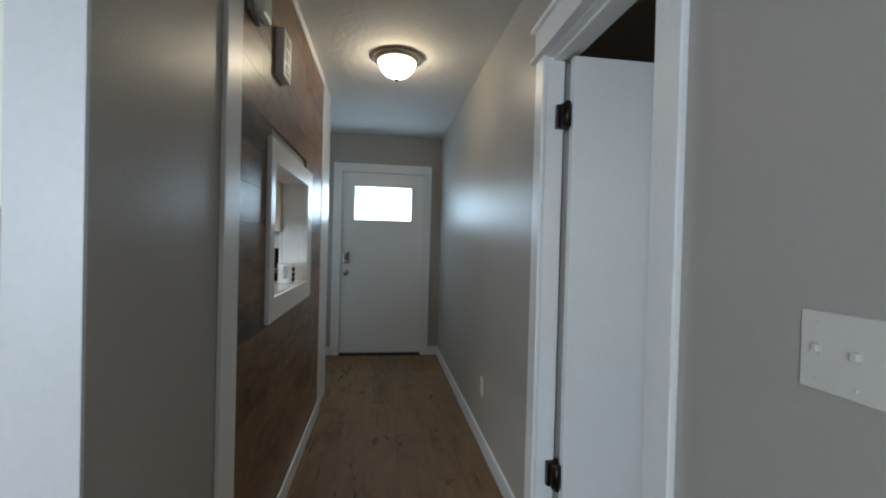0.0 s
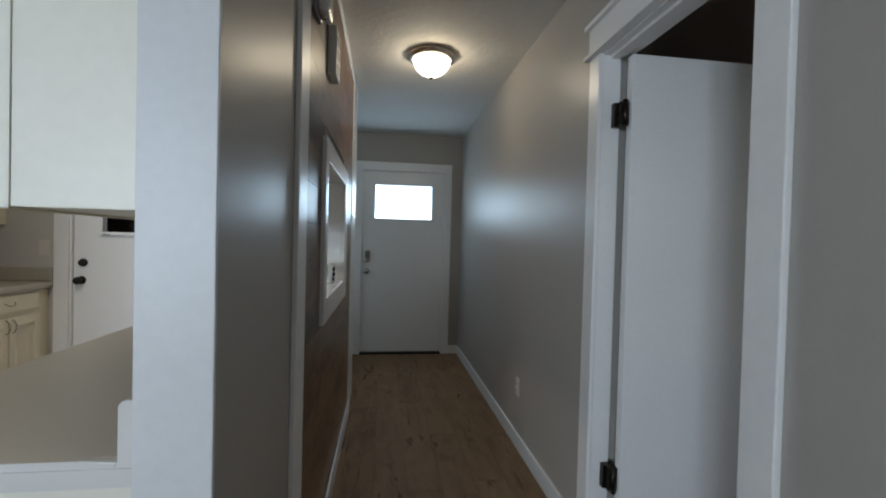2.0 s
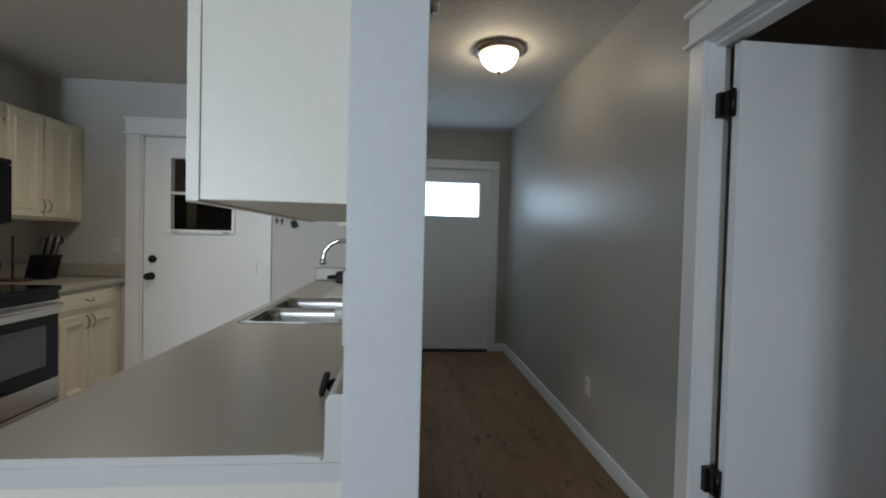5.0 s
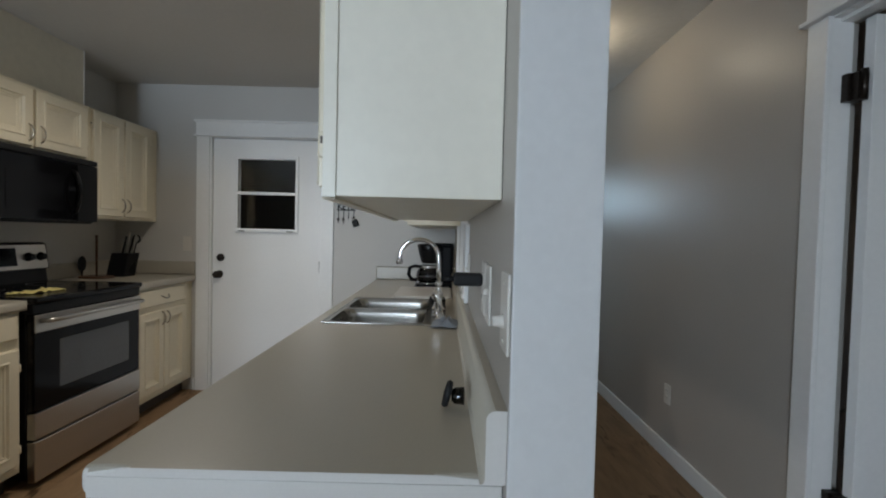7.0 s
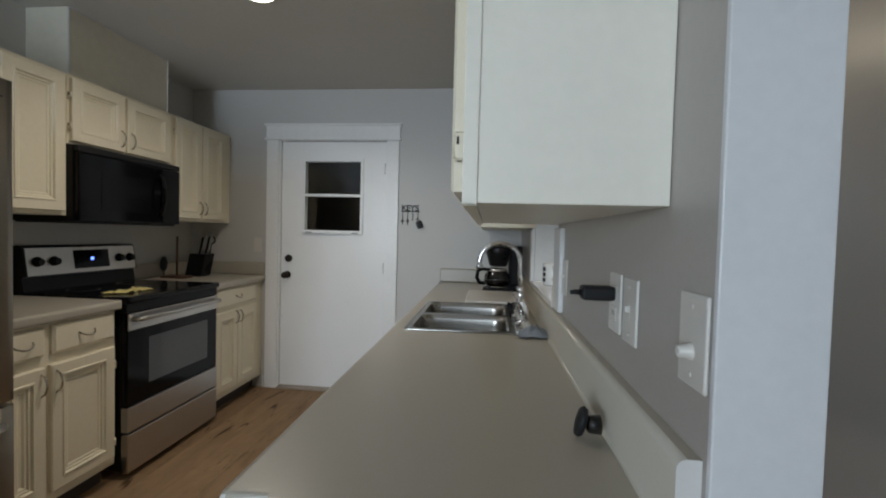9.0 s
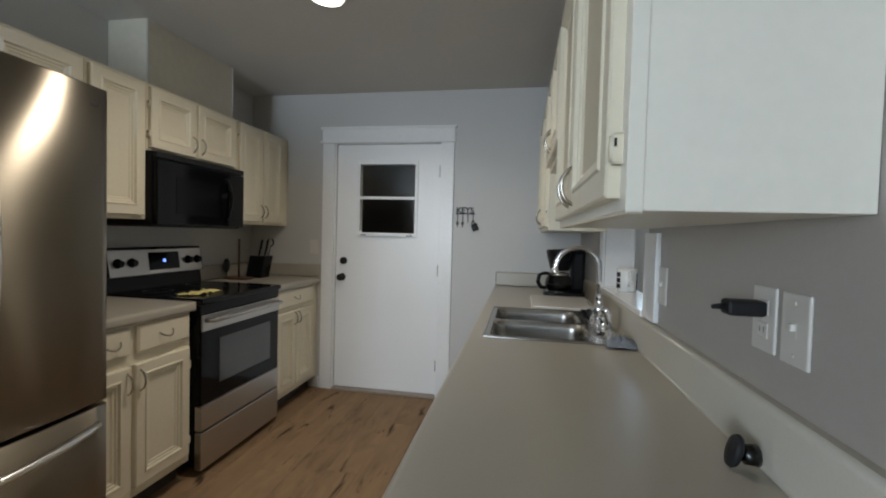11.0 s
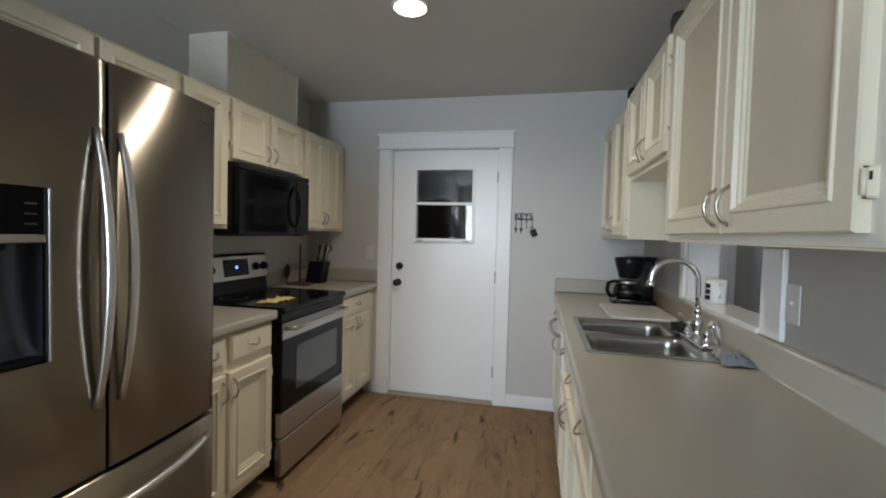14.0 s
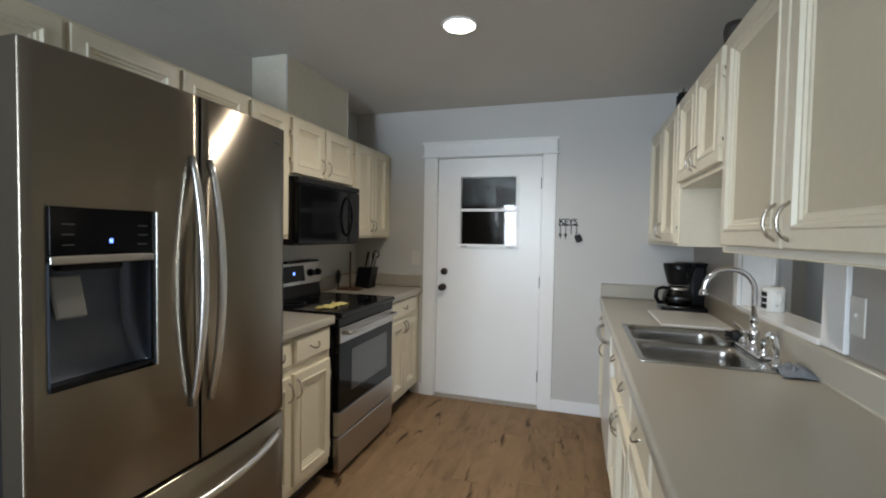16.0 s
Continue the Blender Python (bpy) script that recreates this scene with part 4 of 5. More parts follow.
# pale edging on the ends of the long worktop and its upstand
for ob in [o for o in bpy.data.objects if o.type == "MESH" and (o.name.startswith("worktop") or o.name.startswith("backsplash"))]:
    off = ob.location
    if ob.parent is None and min(v.co.x for v in ob.data.vertices) + off.x > -1.0 and min(v.co.y for v in ob.data.vertices) + off.y < 1.7:
        ob.data.materials.append(EDGE)
        for f in ob.data.polygons:
            if f.normal.y < -0.6 and f.center.y + off.y < 1.56:
                f.material_index = 1

# ---- lamps ----
hl = thing("ceiling_light", (0.47, 3.56, HC), "flush ceiling light with lit alabaster bowl and nickel ring", "ceiling light")
part("pan", lathe([(0.0, 0.0), (0.165, 0.0), (0.168, -0.012), (0.155, -0.03), (0.135, -0.038), (0.128, -0.034), (0.0, -0.02)], (0.47, 3.56, HC), "z", 40), NICKEL, hl, "satin nickel ring")
bowl = part("bowl", lathe([(0.130, -0.036), (0.128, -0.05), (0.112, -0.085), (0.085, -0.112), (0.05, -0.130), (0.015, -0.138)], (0.47, 3.56, HC), "z", 40), BOWL, hl, "glowing alabaster glass bowl")
bowl.visible_shadow = False
part("finial", lathe([(0.005, -0.136), (0.014, -0.142), (0.014, -0.150), (0.006, -0.158), (0.001, -0.160)], (0.47, 3.56, HC), "z", 16), NICKEL, hl)
hl.scale = (0.94, 0.94, 1.0)
dl = thing("recessed_light", (-1.56, 2.94, KC), "lit recessed ceiling light with white trim ring", "ceiling light")
part("trim_ring", lathe([(0.076, 0.0), (0.090, 0.0), (0.087, -0.005), (0.076, -0.007)], (-1.56, 2.94, KC), "z", 40, True), TRIM, dl)
part("diffuser", lathe([(0.0, -0.001), (0.077, -0.001), (0.076, -0.008), (0.0, -0.0115)], (-1.56, 2.94, KC), "z", 40), LED_DISC, dl)

# ---- sink and tap ----
sk = thing("kitchen_sink", (-0.505, 2.88, 0.914), "double-bowl stainless sink set in the worktop", "sink")
SX0, SX1, SY0, SY1 = -0.746, -0.262, 2.563, 3.250


def rounded(x0, x1, y0, y1, r, z, n=5):
    out = []
    for cx_, cy_, a0 in ((x1 - r, y1 - r, 0), (x0 + r, y1 - r, 90), (x0 + r, y0 + r, 180), (x1 - r, y0 + r, 270)):
        for k in range(n + 1):
            a = radians(a0 + 90 * k / n)
            out.append((cx_ + r * math.cos(a), cy_ + r * math.sin(a), z))
    return out


def loft(rings, mat_smooth=True, cap=True):
    bm = bmesh.new()
    vs = [[bm.verts.new(p) for p in ring] for ring in rings]
    for a, c in zip(vs, vs[1:]):
        m = len(a)
        for k in range(m):
            bm.faces.new((a[k], a[(k + 1) % m], c[(k + 1) % m], c[k])).smooth = mat_smooth
    if cap:
        bm.faces.new(vs[-1])
    return bm


BOWLS = ((-0.724, -0.348, 2.587, 2.893), (-0.724, -0.348, 2.920, 3.226))
b = bmesh.new()
for x0, x1, y0, y1 in ((SX0, -0.724, SY0, SY1), (-0.348, SX1, SY0, SY1), (-0.724, -0.348, SY0, 2.587), (-0.724, -0.348, 2.893, 2.920), (-0.724, -0.348, 3.226, SY1)):
    bx(b, x0, x1, y0, y1, 0.9145, 0.9185)
lip = rounded(SX0, SX1, SY0, SY1, 0.012, 0.9175)
tb(b, lip + lip[:2], 0.0038, 6)
part("rim", b, STEEL_RIM, sk, "flat stainless rim")
for x0, x1, y0, y1 in BOWLS:
    rings = [rounded(x0, x1, y0, y1, 0.002, 0.9188), rounded(x0, x1, y0, y1, 0.045, 0.9185), rounded(x0 + 0.005, x1 - 0.005, y0 + 0.005, y1 - 0.005, 0.045, 0.911)]
    for k in range(0, 13):
        a = radians(7.5 * k)
        d = 0.008 + 0.085 * (1 - math.cos(a))
        rings.append(rounded(x0 + d, x1 - d, y0 + d, y1 - d, 0.05, 0.895 - 0.145 * math.sin(a)))
    bo = part("bowl", loft(rings), STEEL_SINK, sk, "satin stainless bowl")
    part("drain", lathe([(0.042, 0.0), (0.042, 0.003), (0.03, 0.004), (0.028, 0.001), (0.0, 0.0015)], ((x0 + x1) / 2, (y0 + y1) / 2, 0.7505), "z", 20), CHROME, bo)

tp = thing("kitchen_tap", (-0.295, 2.85, 0.9185), "chrome gooseneck tap with two lever handles behind the sink", "tap")
part("bridge", box(-0.322, -0.270, 2.72, 2.98, 0.9187, 0.932, 0.006), CHROME, tp)
part("pedestal", lathe([(0.030, 0.0), (0.030, 0.006), (0.020, 0.016), (0.016, 0.04), (0.021, 0.055), (0.021, 0.075), (0.014, 0.085), (0.013, 0.11), (0.017, 0.118), (0.012, 0.128)], (-0.295, 2.85, 0.931), "z", 20), CHROME, tp)
sp = [(-0.295, 2.85, 1.05), (-0.296, 2.85, 1.12), (-0.297, 2.85, 1.165)]
for k in range(1, 12):
    a = radians(180 * k / 12)
    sp.append((-0.385 + 0.088 * math.cos(a), 2.85, 1.165 + 0.082 * math.sin(a)))
sp += [(-0.474, 2.85, 1.165), (-0.476, 2.85, 1.15)]
sn = part("spout", tube(sp, 0.0105, 12), CHROME, tp, "chrome gooseneck spout")
part("aerator", lathe([(0.011, 0.0), (0.015, -0.004), (0.017, -0.022), (0.012, -0.026)], (-0.476, 2.85, 1.160), "z", 16), CHROME, sn)
for y, s in ((2.745, -1), (2.955, 1)):
    hd = part("handle_base", lathe([(0.019, 0.0), (0.017, 0.010), (0.010, 0.018), (0.010, 0.034), (0.014, 0.042), (0.012, 0.054), (0.004, 0.058)], (-0.295, y, 0.931), "z", 18), CHROME, tp)
    part("lever", tube([(-0.295, y, 0.975), (-0.300, y + s * 0.015, 0.992), (-0.310, y + s * 0.035, 0.998), (-0.315, y + s * 0.05, 1.006)], [0.006, 0.005, 0.0045, 0.006], 8), CHROME, hd)
sy = thing("side_sprayer", (-0.285, 2.66, 0.9185), "chrome side sprayer beside the tap", "sprayer")
part("holder", lathe([(0.022, 0.0), (0.022, 0.006), (0.015, 0.014), (0.015, 0.026), (0.010, 0.03)], (-0.285, 2.66, 0.9187), "z", 16), CHROME, sy)
part("wand", tube([(-0.285, 2.66, 0.945), (-0.288, 2.66, 0.985), (-0.300, 2.658, 1.02), (-0.315, 2.656, 1.03)], [0.010, 0.013, 0.015, 0.011], 12), CHROME, sy)
sb = thing("scrub_brush", (-0.36, 3.03, 0.92), "black scrub brush lying on the sink rim", "brush")
b = lathe([(0.004, -0.03), (0.022, -0.026), (0.026, -0.008), (0.026, 0.008), (0.018, 0.026), (0.004, 0.03)], (-0.335, 3.03, 0.944), "x", 14)
part("head", b, BLACK_SOFT, sb)
b = bmesh.new()
for k in range(40):
    a, r = k * 2.4, 0.003 * math.sqrt(k)
    tb(b, [(-0.362, 3.03 + r * math.cos(a), 0.944 + r * math.sin(a)), (-0.385, 3.03 + 1.25 * r * math.cos(a), 0.944 + 1.25 * r * math.sin(a))], 0.0012, 4)
part("bristles", b, BLACK_SOFT, sb)
sb.location += Vector((0.045, 0, 0))
# crumpled cloth
b = bmesh.new()
bmesh.ops.create_grid(b, x_segments=26, y_segments=22, size=0.5)
for v in b.verts:
    u, w = v.co.x, v.co.y
    q = noise.noise(Vector((u * 4.2, w * 4.2, 3.1))) * 0.5 + noise.noise(Vector((u * 10, w * 10, 1.3))) * 0.22
    r_ = max(0.0, 1 - 3.2 * (u * u + w * w))
    v.co = Vector((-0.262 + u * 0.10 + w * 0.02 + q * 0.012, 2.575 + w * 0.13 + q * 0.015, 0.9215 + 0.020 * min(0.35, abs(q)) * 2.2 * (0.3 + r_) + 0.016 * r_))
bmesh.ops.solidify(b, geom=b.faces, thickness=0.0025)
for f in b.faces:
    f.smooth = True
tagged(part("dish_cloth", b, RAG), "crumpled grey-blue dish cloth on the sink corner", "cloth")
cbm = loft([rounded(-0.553, -0.222, 3.29, 3.755, 0.02, 0.9155), rounded(-0.553, -0.222, 3.29, 3.755, 0.02, 0.924), rounded(-0.550, -0.225, 3.293, 3.752, 0.02, 0.927)], False)
tagged(part("cutting_board", cbm, ALMOND), "white plastic cutting board on the worktop", "cutting board")

# ---- coffee maker ----
cm = thing("coffee_maker", (-0.345, 3.92, 0.914), "black drip coffee maker with glass carafe", "coffee maker")
part("base", loft([rounded(-0.445, -0.225, 3.80, 4.01, 0.05, 0.9145), rounded(-0.445, -0.225, 3.80, 4.01, 0.05, 0.938), rounded(-0.438, -0.232, 3.807, 4.003, 0.05, 0.944)], True), BLACK, cm)
part("warming_plate", lathe([(0.0, 0.0), (0.066, 0.0), (0.066, 0.004), (0.06, 0.006), (0.0, 0.006)], (-0.368, 3.872, 0.944), "z", 28), CHROME, cm)
part("column", box(-0.305, -0.228, 3.885, 4.005, 0.944, 1.205, 0.018), BLACK, cm)
part("brew_basket", lathe([(0.046, -0.034), (0.052, -0.02), (0.068, 0.05), (0.075, 0.088), (0.070, 0.098), (0.0, 0.102)], (-0.362, 3.878, 1.112), "z", 28), BLACK, cm)
part("lid", box(-0.36, -0.228, 3.865, 4.005, 1.196, 1.216, 0.008), BLACK, cm)
ca = part("carafe", lathe([(0.05, 0.0), (0.066, 0.008), (0.072, 0.04), (0.066, 0.075), (0.05, 0.10), (0.046, 0.11)], (-0.368, 3.872, 0.951), "z", 28), CARAFE, cm, "smoked glass carafe")
part("coffee", lathe([(0.0, 0.0), (0.046, 0.0), (0.062, 0.008), (0.066, 0.03), (0.0, 0.031)], (-0.368, 3.872, 0.954), "z", 24), BLACK, ca)
part("band", lathe([(0.050, 0.0), (0.054, 0.002), (0.052, 0.018), (0.046, 0.020)], (-0.368, 3.872, 1.046), "z", 24, True), CHROME, ca)
part("handle", tube([(-0.412, 3.845, 1.055), (-0.445, 3.828, 1.062), (-0.472, 3.815, 1.05), (-0.478, 3.812, 1.005), (-0.462, 3.82, 0.972), (-0.435, 3.834, 0.968)], 0.009, 8, 1.5), BLACK, ca, "black carafe handle")
b = tube([(-0.245, 3.90, 0.98), (-0.215, 3.88, 0.985), (-0.205, 3.87, 0.955), (-0.218, 3.86, 0.925)], 0.004, 6)
part("cord", b, BLACK_SOFT, cm)
cm.scale = (1.2, 1.2, 1.0)

# mug on the sill
mg = thing("mug", (-0.115, 3.17, 1.041), "white ceramic mug with black lettering on the sill", "mug")
mb = part("cup", lathe([(0.0, 0.0), (0.036, 0.0), (0.040, 0.004), (0.041, 0.095), (0.0385, 0.097), (0.037, 0.09), (0.036, 0.01), (0.0, 0.008)], (-0.115, 3.17, 1.0405), "z", 28), CERAMIC, mg)
part("handle", tube(arc((-0.115, 3.131, 1.07), (-0.115, 3.131, 1.122), (0, -1, 0), 11, 0.03, 0.6), 0.006, 8), CERAMIC, mg)
for k, (a0, z) in enumerate(((200, 1.112), (200, 1.088), (200, 1.064), (150, 1.112), (150, 1.088), (150, 1.064), (20, 1.11), (20, 1.085), (-20, 1.11), (-20, 1.085), (-20, 1.062))):
    a = radians(a0)
    b = bmesh.new()
    q = [a + radians(d) for d in (-19, -9, 0, 9, 19)]
    lo = [b.verts.new((-0.115 + 0.0418 * math.cos(t), 3.17 + 0.0418 * math.sin(t), z - 0.0095)) for t in q]
    hi = [b.verts.new((-0.115 + 0.0418 * math.cos(t), 3.17 + 0.0418 * math.sin(t), z + 0.0095)) for t in q]
    for i in range(4):
        b.faces.new((lo[i], lo[i + 1], hi[i + 1], hi[i]))
    part("print", b, BLACK_SOFT, mb)
mg.scale = (1.1, 1.1, 1.12)


# ---- plates on walls ----
def plate(name, at, axis, s, w, h, kinds, label, group=""):
    """A wall plate at its middle, on a wall across axis facing s, with toggles or sockets side by side."""
    t = thing(name, at, label, "wall plate", group)
    x, y, z = at

    def slab(u0, u1, v0, v1, d0, d1, bevel=0.0):
        if axis == "x":
            return box(min(x + s * d0, x + s * d1), max(x + s * d0, x + s * d1), y + u0, y + u1, z + v0, z + v1, bevel)
        return box(x + u0, x + u1, min(y + s * d0, y + s * d1), max(y + s * d0, y + s * d1), z + v0, z + v1, bevel)

    part("cover", slab(-w / 2, w / 2, -h / 2, h / 2, 0.0004, 0.006, 0.003), ALMOND, t)
    for k, kind in enumerate(kinds):
        u = w * ((k + 0.5) / len(kinds) - 0.5)
        if kind == "toggle":
            part("slot", slab(u - 0.006, u + 0.006, -0.013, 0.013, 0.005, 0.0066), ALMOND, t)
            part("toggle", slab(u - 0.005, u + 0.005, -0.002, 0.010, 0.006, 0.014, 0.002), ALMOND, t)
        elif kind == "rocker":
            part("rocker", slab(u - 0.016, u + 0.016, -0.033, 0.033, 0.005, 0.009, 0.002), ALMOND, t)
        elif kind == "knob":
            part("dimmer_knob", lathe([(0.0105, 0.0), (0.0105, -0.003), (0.0085, -0.006), (0.0075, -0.016), (0.005, -0.0175)], (x + s * 0.005 if axis == "x" else x + u, y + (u if axis == "x" else s * 0.005), z - 0.014), axis, 20), ALMOND, t)
        else:
            for v in (-0.02, 0.02):
                f = part("socket", slab(u - 0.017, u + 0.017, v - 0.014, v + 0.014, 0.005, 0.0075, 0.002), ALMOND, t)
                for du in (-0.006, 0.006):
                    part("slot", slab(u + du - 0.001, u + du + 0.001, v - 0.004, v + 0.006, 0.0073, 0.0079), BLACK_SOFT, f)
        for v in (-0.042, 0.042) if kind != "socket" else (0.0,):
            part("screw", slab(u - 0.003, u + 0.003, v - 0.003, v + 0.003, 0.0055, 0.0072, 0.001), ALMOND, t)
    return t


plate("switch_plate", (XR, 1.198, 1.136), "x", -1, 0.166, 0.118, ("toggle", "toggle", "toggle"), "white three-gang toggle switch plate on the wall")
plate("outlet_plate", (XR, 3.394, 0.375), "x", -1, 0.070, 0.115, ("socket",), "white wall outlet low in the hallway")
G5 = "plates along the kitchen partition"
plate("outlet_plate", (P0, 1.835, 1.152), "x", -1, 0.074, 0.116, ("socket",), "white kitchen outlet with a black charger plugged in", G5)
plate("switch_plate", (P0, 1.745, 1.150), "x", -1, 0.074, 0.116, ("toggle",), "white switch plate over the worktop", G5)
plate("switch_plate", (P0, 1.508, 1.155), "x", -1, 0.072, 0.116, ("knob",), "white dimmer plate near the partition's end", G5)
plate("switch_plate", (P0, 2.402, 1.148), "x", -1, 0.074, 0.116, ("toggle",), "white single switch plate beside the pass-through", G5)
plate("switch_plate", (-2.29, YF, 1.160), "y", -1, 0.072, 0.116, ("toggle",), "white single switch plate beside the kitchen door")

ch = thing("charger_plug", (P0 - 0.01, 1.832, 1.170), "black charger plugged into the kitchen outlet", "charger")
part("body", box(P0 - 0.072, P0 - 0.008, 1.814, 1.850, 1.156, 1.184, 0.006), BLACK_SOFT, ch)
part("cable", tube([(P0 - 0.070, 1.832, 1.170), (P0 - 0.082, 1.832, 1.170), (P0 - 0.092, 1.832, 1.169)], [0.006, 0.005, 0.004], 8), BLACK_SOFT, ch)

# black suction hook standing on the worktop by the upstand
sh = thing("suction_holder", (-0.250, 1.745, 0.914), "black oval suction holder with smoky cup on the worktop", "holder")
b = lathe([(0.005, -0.008), (0.023, -0.006), (0.026, 0.0), (0.023, 0.006), (0.005, 0.008)], (0, 0, 0), "x", 20)
for v in b.verts:
    v.co = Vector((v.co.x, v.co.y * 0.72, v.co.z * 1.1))
bmesh.ops.rotate(b, verts=b.verts, cent=(0, 0, 0), matrix=Matrix.Rotation(radians(14), 3, "Y"))
bmesh.ops.translate(b, verts=b.verts, vec=(-0.264, 1.752, 0.944))
part("pad", b, BLACK_SOFT, sh, "black ribbed oval pad")
part("cup", lathe([(0.010, 0.0), (0.016, 0.006), (0.017, 0.018), (0.018, 0.026)], (-0.256, 1.752, 0.940), "x", 20), CARAFE, sh, "smoky clear plastic cup")

# ---- key rack ----
kr_ = thing("key_rack", (-1.045, YF, 1.46), "black metal key rack lettered KEYS with hooks", "key rack")
part("rail", box(-1.118, -0.972, YF - 0.006, YF - 0.0005, 1.449, 1.457), BLACK_SOFT, kr_)
for k, chx in enumerate("KEYS"):
    cu = bpy.data.curves.new("letter", "FONT")
    cu.body, cu.size, cu.extrude, cu.align_x, cu.offset = chx, 0.066, 0.002, "CENTER", 0.0012
    tmp = new("letter_outline", cu)
    me = bpy.data.meshes.new_from_object(tmp.evaluated_get(bpy.context.evaluated_depsgraph_get()))
    bpy.data.objects.remove(tmp)
    me.transform(pose(-1.045 + (k - 1.5) * 0.034, YF - 0.0035, 1.457, 90, 0, 0))
    me.transform(Matrix.Translation(-kr_.location))
    me.materials.append(BLACK_SOFT)
    lo = new("letter", me)
    lo.parent = kr_
for k in range(4):
    hx = -1.105 + k * 0.040
    part("hook", tube([(hx, YF - 0.004, 1.452), (hx, YF - 0.005, 1.40), (hx, YF - 0.010, 1.388), (hx, YF - 0.020, 1.386), (hx, YF - 0.024, 1.396)], 0.0028, 6), BLACK_SOFT, kr_)
for hx, zb in ((-1.105, 1.35), (-1.065, 1.345)):
    kk = thing("key", (hx, YF - 0.012, zb), "steel key hanging on the rack", "key")
    b = lathe([(0.011, -0.001), (0.012, 0.0), (0.011, 0.001), (0.004, 0.001)], (hx, YF - 0.014, 1.378), "y", 14)
    bx(b, hx - 0.004, hx + 0.004, YF - 0.015, YF - 0.013, zb, 1.372)
    part("blade", b, BRONZE, kk)
kf = thing("key_fob", (-0.978, YF - 0.02, 1.35), "black padlock-shaped key fob hanging on the rack", "key fob")
b = box(-1.005, -0.957, YF - 0.026, YF - 0.008, 1.322, 1.378, 0.008)
bmesh.ops.rotate(b, verts=b.verts, cent=(-0.98, YF - 0.01, 1.38), matrix=Matrix.Rotation(radians(-22), 3, "Y"))
part("body", b, BLACK_SOFT, kf)
part("ring", tube([(-0.985 + 0.012 * math.cos(a), YF - 0.016, 1.388 + 0.012 * math.sin(a)) for a in [k * math.pi / 6 for k in range(13)]], 0.0016, 5), NICKEL, kf)

# ---- things on the left worktops ----
kb = thing("knife_block", (-2.585, 3.96, 0.914), "black knife block holding steel and black knives", "knife block")
b = box(-2.655, -2.525, 3.91, 4.03, 0.9145, 1.085, 0.006)
for v in b.verts:
    v.co.y += (v.co.z - 0.914) * 0.22
    v.co.x += (v.co.z - 0.914) * 0.06
part("block", b, BLACK, kb)
for k in range(5):
    kx, kz = -2.640 + k * 0.024, 1.12 + 0.07 * ((k * 37) % 5) / 5
    part("knife", tube([(kx + 0.008, 4.0, 1.05), (kx + 0.014, 4.03, kz), (kx + 0.017, 4.045, kz + 0.06)], [0.006, 0.008, 0.009], 8, 1.5), BLACK if k % 2 else STEEL_RANGE, kb)
b = tube([(-2.535, 4.02, 1.06), (-2.53, 4.045, 1.16)], 0.006, 8)
tb(b, [(-2.53 + 0.026 * math.cos(a), 4.05, 1.19 + 0.03 * math.sin(a)) for a in [k * math.pi / 6 for k in range(13)]], 0.006, 6)
part("scissors", b, BLACK, kb, "black kitchen scissors")
kb.location += Vector((-0.06, 0.11, 0))
ph = thing("towel_holder", (-2.56, 3.70, 0.914), "dark wooden paper towel holder without a roll", "towel holder")
part("base", loft([rounded(-2.66, -2.47, 3.69, 3.82, 0.03, 0.9145), rounded(-2.66, -2.47, 3.69, 3.82, 0.03, 0.926), rounded(-2.655, -2.475, 3.695, 3.815, 0.03, 0.930)], False), BROWNWOOD, ph)
part("rod", tube([(-2.565, 3.755, 0.929), (-2.565, 3.755, 1.20), (-2.565, 3.755, 1.215)], [0.007, 0.007, 0.010], 10), BROWNWOOD, ph)
ph.location += Vector((-0.13, 0.16, 0))
sp2 = thing("spoon_rest", (-2.70, 3.80, 0.914), "black oval utensil leaning upright by the wall", "utensil")
b = lathe([(0.004, -0.004), (0.034, -0.003), (0.038, 0.0), (0.034, 0.003), (0.004, 0.004)], (0, 0, 0), "x", 20)
for v in b.verts:
    v.co.z *= 1.45
bmesh.ops.translate(b, verts=b.verts, vec=(-2.70, 3.80, 1.01))
tb(b, [(-2.70, 3.80, 0.965), (-2.70, 3.80, 0.915)], 0.005, 6)
part("paddle", b, BLACK_SOFT, sp2)
sp2.location += Vector((-0.11, 0.13, 0))
b = bmesh.new()
bmesh.ops.create_grid(b, x_segments=24, y_segments=30, size=0.5)
for v in b.verts:
    u, w = v.co.x, v.co.y
    q = noise.noise(Vector((u * 4, w * 5, 7.7))) * 0.5 + noise.noise(Vector((u * 9, w * 11, 2.1))) * 0.25
    v.co = Vector((-2.36 + u * 0.085 + q * 0.02, 3.11 + w * 0.20 + u * 0.05, 0.930 + 0.034 * abs(q)))
bmesh.ops.solidify(b, geom=b.faces, thickness=0.004)
for f in b.faces:
    f.smooth = True
tagged(part("yellow_cloth", b, YELLOW), "crumpled yellow cloth lying on the cooktop", "cloth")
pl = lathe([(0.0, 0.0), (0.05, 0.0), (0.085, 0.010), (0.083, 0.013), (0.05, 0.004), (0.0, 0.003)], (-2.60, 2.52, 0.9145), "z", 32)
tagged(part("saucer", pl, CERAMIC), "small white saucer on the worktop", "plate")

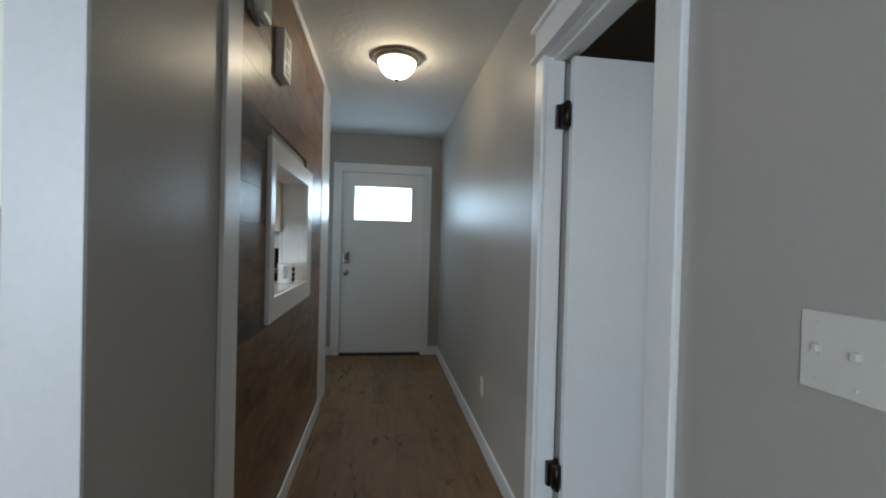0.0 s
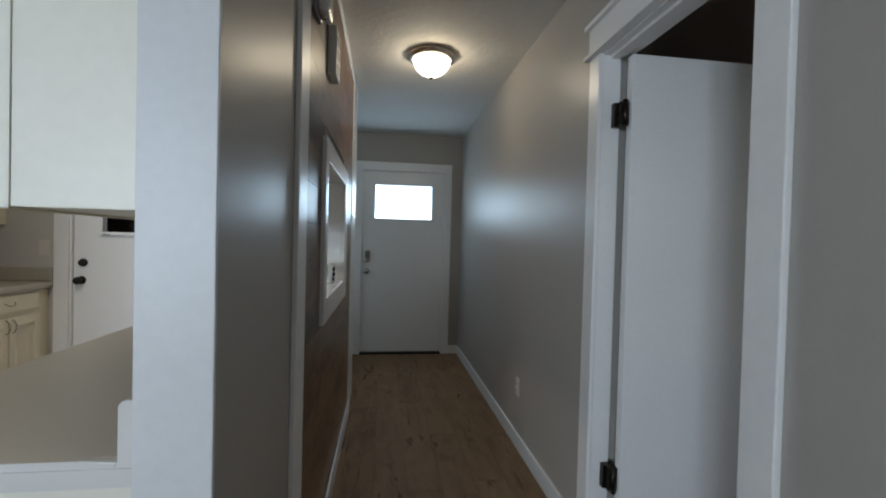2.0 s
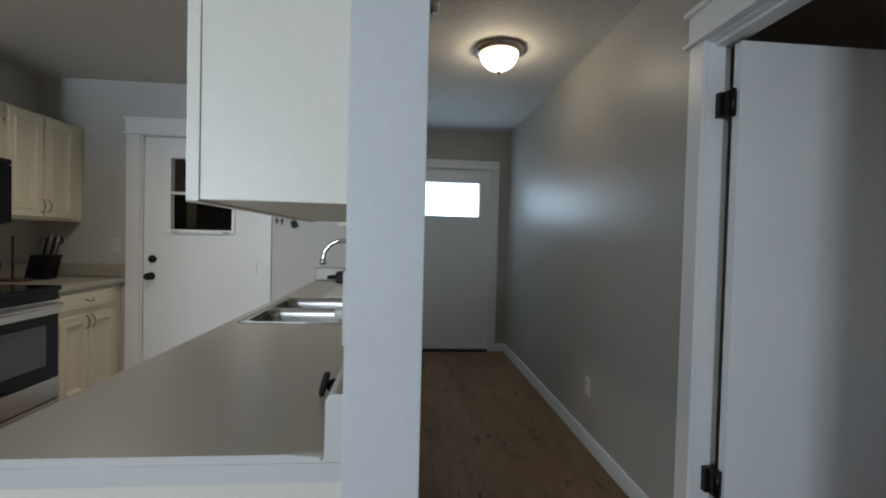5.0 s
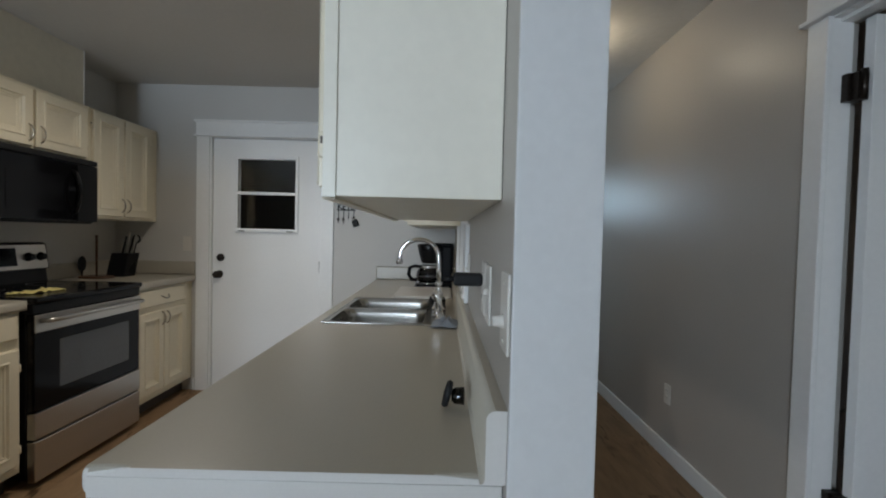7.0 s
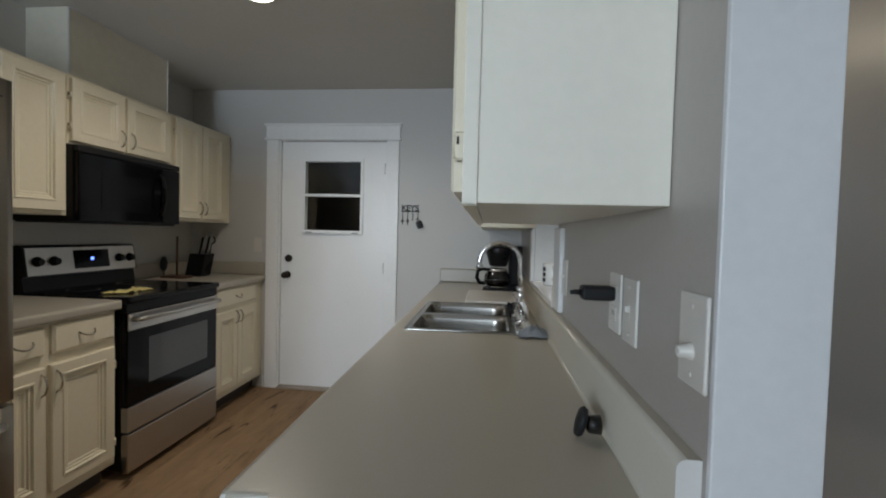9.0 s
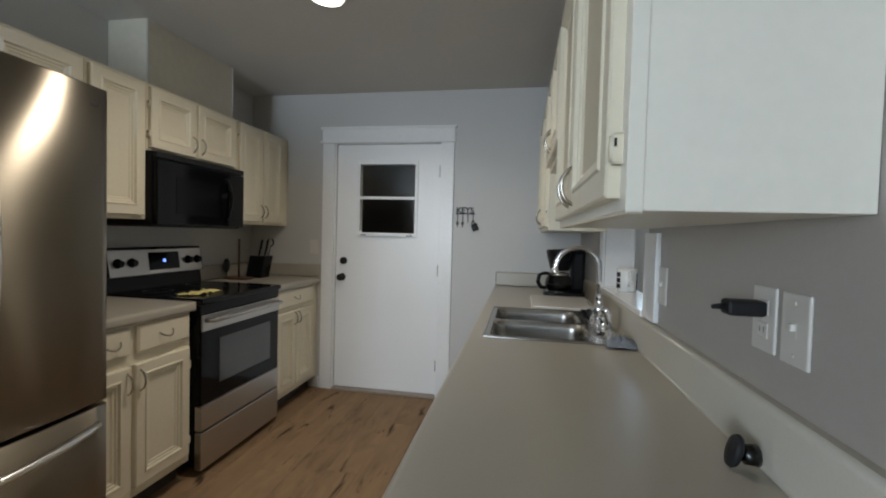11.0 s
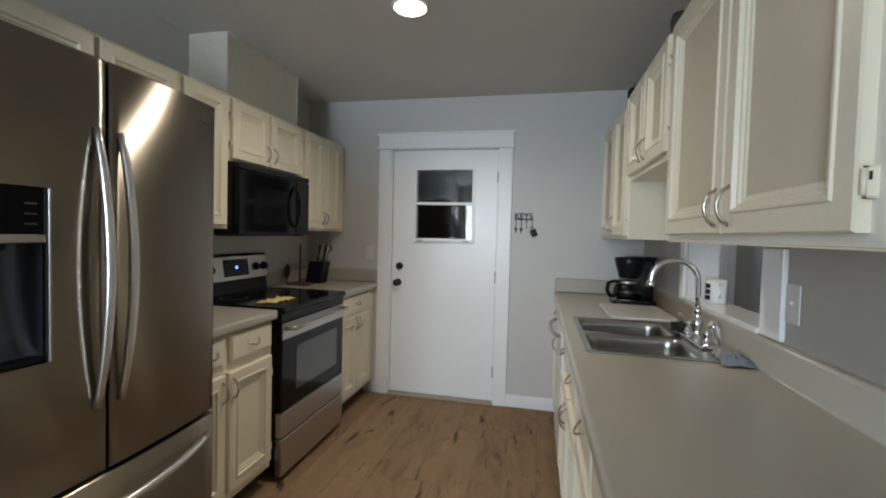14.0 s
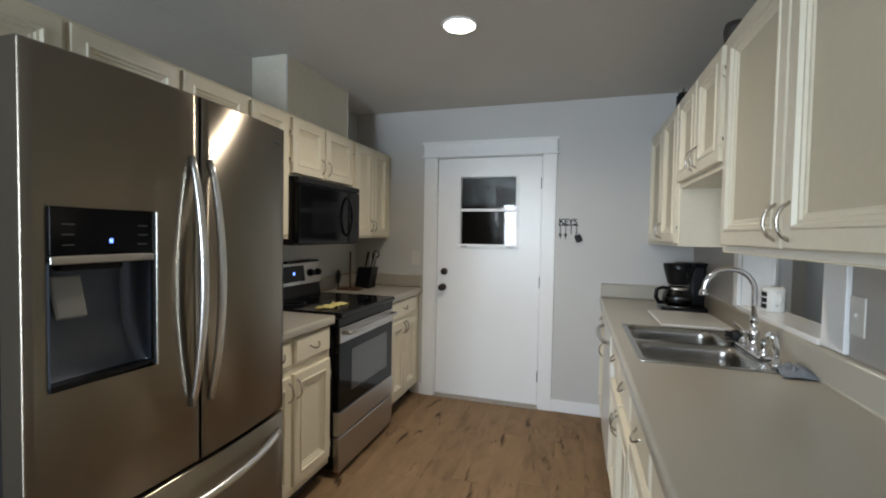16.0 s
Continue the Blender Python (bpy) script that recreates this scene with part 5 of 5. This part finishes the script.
# ---- on top of the wall cabinets over the sink ----
vs_ = thing("glass_jar", (-0.42, 3.64, 2.08), "small dark jar with wire bail on top of the cabinets", "jar")
part("jar", lathe([(0.03, 0.0), (0.036, 0.01), (0.036, 0.10), (0.026, 0.105), (0.026, 0.115), (0.0, 0.117)], (-0.42, 3.64, 2.081), "z", 18), BLACK_SOFT, vs_)
part("bail", tube([(-0.42, 3.64 + 0.026 * math.cos(a), 2.19 + 0.035 * math.sin(a)) for a in [k * math.pi / 8 for k in range(9)]], 0.003, 6), NICKEL, vs_)
tagged(part("dark_basket", lathe([(0.026, 0.0), (0.036, 0.03), (0.040, 0.07), (0.034, 0.095), (0.030, 0.09), (0.032, 0.03), (0.0, 0.02)], (-0.43, 2.74, 2.081), "z", 20), TOEKICK), "dark brown basket on top of the cabinets", "basket")

# ---- on the hall's wood panelling ----
XW = P1 + 0.011
ci = thing("door_chime", (XW, 2.70, 1.97), "white door chime box with three grey squares", "door chime")
part("case", box(XW, XW + 0.036, 2.598, 2.735, 1.968, 2.168, 0.004), WHITE_PLASTIC, ci)
for k in range(3):
    part("grille", box(XW + 0.0355, XW + 0.038, 2.638, 2.695, 1.993 + k * 0.056, 2.028 + k * 0.056, 0.001), GREY_PLASTIC, ci)
al = thing("smoke_alarm", (XW, 2.27, 2.05), "white rounded alarm with grey base on the panelling", "alarm")
part("base", box(XW, XW + 0.016, 2.205, 2.335, 2.035, 2.20, 0.006), GREY_PLASTIC, al)
b = box(XW + 0.016, XW + 0.055, 2.215, 2.325, 2.03, 2.19, 0.016)
part("cover", b, WHITE_PLASTIC, al)
part("lens", lathe([(0.010, 0.0), (0.009, -0.006), (0.002, -0.008)], (XW + 0.035, 2.27, 2.031), "z", 12), CHROME, al)

# ---- planks: hall panelling ----
panelling = setting("wall_panelling", box(P1 + 0.0005, P1 + 0.004, 2.17, 4.03, 0.0, 0.93), JOINT, "dark walnut plank panelling on the hallway wall")
random.seed(4)
meshes = {}


def plank(name, x0, x1, y0, y1, z0, z1, mat, parent, bev):
    key = (name, round(x1 - x0, 3), round(y1 - y0, 3), round(z1 - z0, 3))
    if key not in meshes:
        bm = box(-(x1 - x0) / 2, (x1 - x0) / 2, -(y1 - y0) / 2, (y1 - y0) / 2, -(z1 - z0) / 2, (z1 - z0) / 2)
        top = [e for e in bm.edges if all((v.co.z if name == "floor_plank" else v.co.x) > 0 for v in e.verts)]
        bmesh.ops.bevel(bm, geom=top, offset=bev, segments=1, affect="EDGES")
        me = bpy.data.meshes.new(name)
        bm.to_mesh(me)
        bm.free()
        me.materials.append(mat)
        meshes[key] = me
    ob = new(name, meshes[key])
    ob.location = ((x0 + x1) / 2, (y0 + y1) / 2, (z0 + z1) / 2)
    ob.parent = parent


z, row = 0.0, 0
while z < HC - 0.06:
    z1 = min(z + (0.138 if row else 0.092), HC - 0.056)
    cuts = [2.171, 2.171 + (0.45, 1.15, 0.8, 1.5, 0.25)[row % 5], 4.029]
    for a, c in zip(cuts, cuts[1:]):
        spans = [(a, c)]
        if z1 > 1.0 and z < 1.63:
            spans = [(max(a, lo), min(c, hi)) for lo, hi in ((2.0, 2.566), (3.374, 5.0)) if min(c, hi) - max(a, lo) > 0.02]
        for p, q in spans:
            plank("wall_plank", P1 + 0.004, P1 + 0.0115, p + 0.0005, q - 0.0005, z + 0.0005, z1 - 0.0005, PANELWOOD, panelling, 0.0003)
    z, row = z1, row + 1

# ---- planks: floor ----
w, L_ = 0.178, 1.22
x, col = XL, 0
while x < XR - 0.01:
    x1 = min(x + w, XR)
    y_end = YF + 0.1 if x1 < -1.02 else YD
    y = YB - ((col * 0.47) % 1.0) * L_
    while y < y_end:
        y1 = min(y + L_, y_end)
        a = max(y, YB)
        if y1 - a > 0.03:
            plank("floor_plank", x + 0.0004, x1 - 0.0004, a + 0.0004, y1 - 0.0004, -0.006, 0.0, FLOORWOOD, floor, 0.0008)
        y += L_
    x, col = x1, col + 1
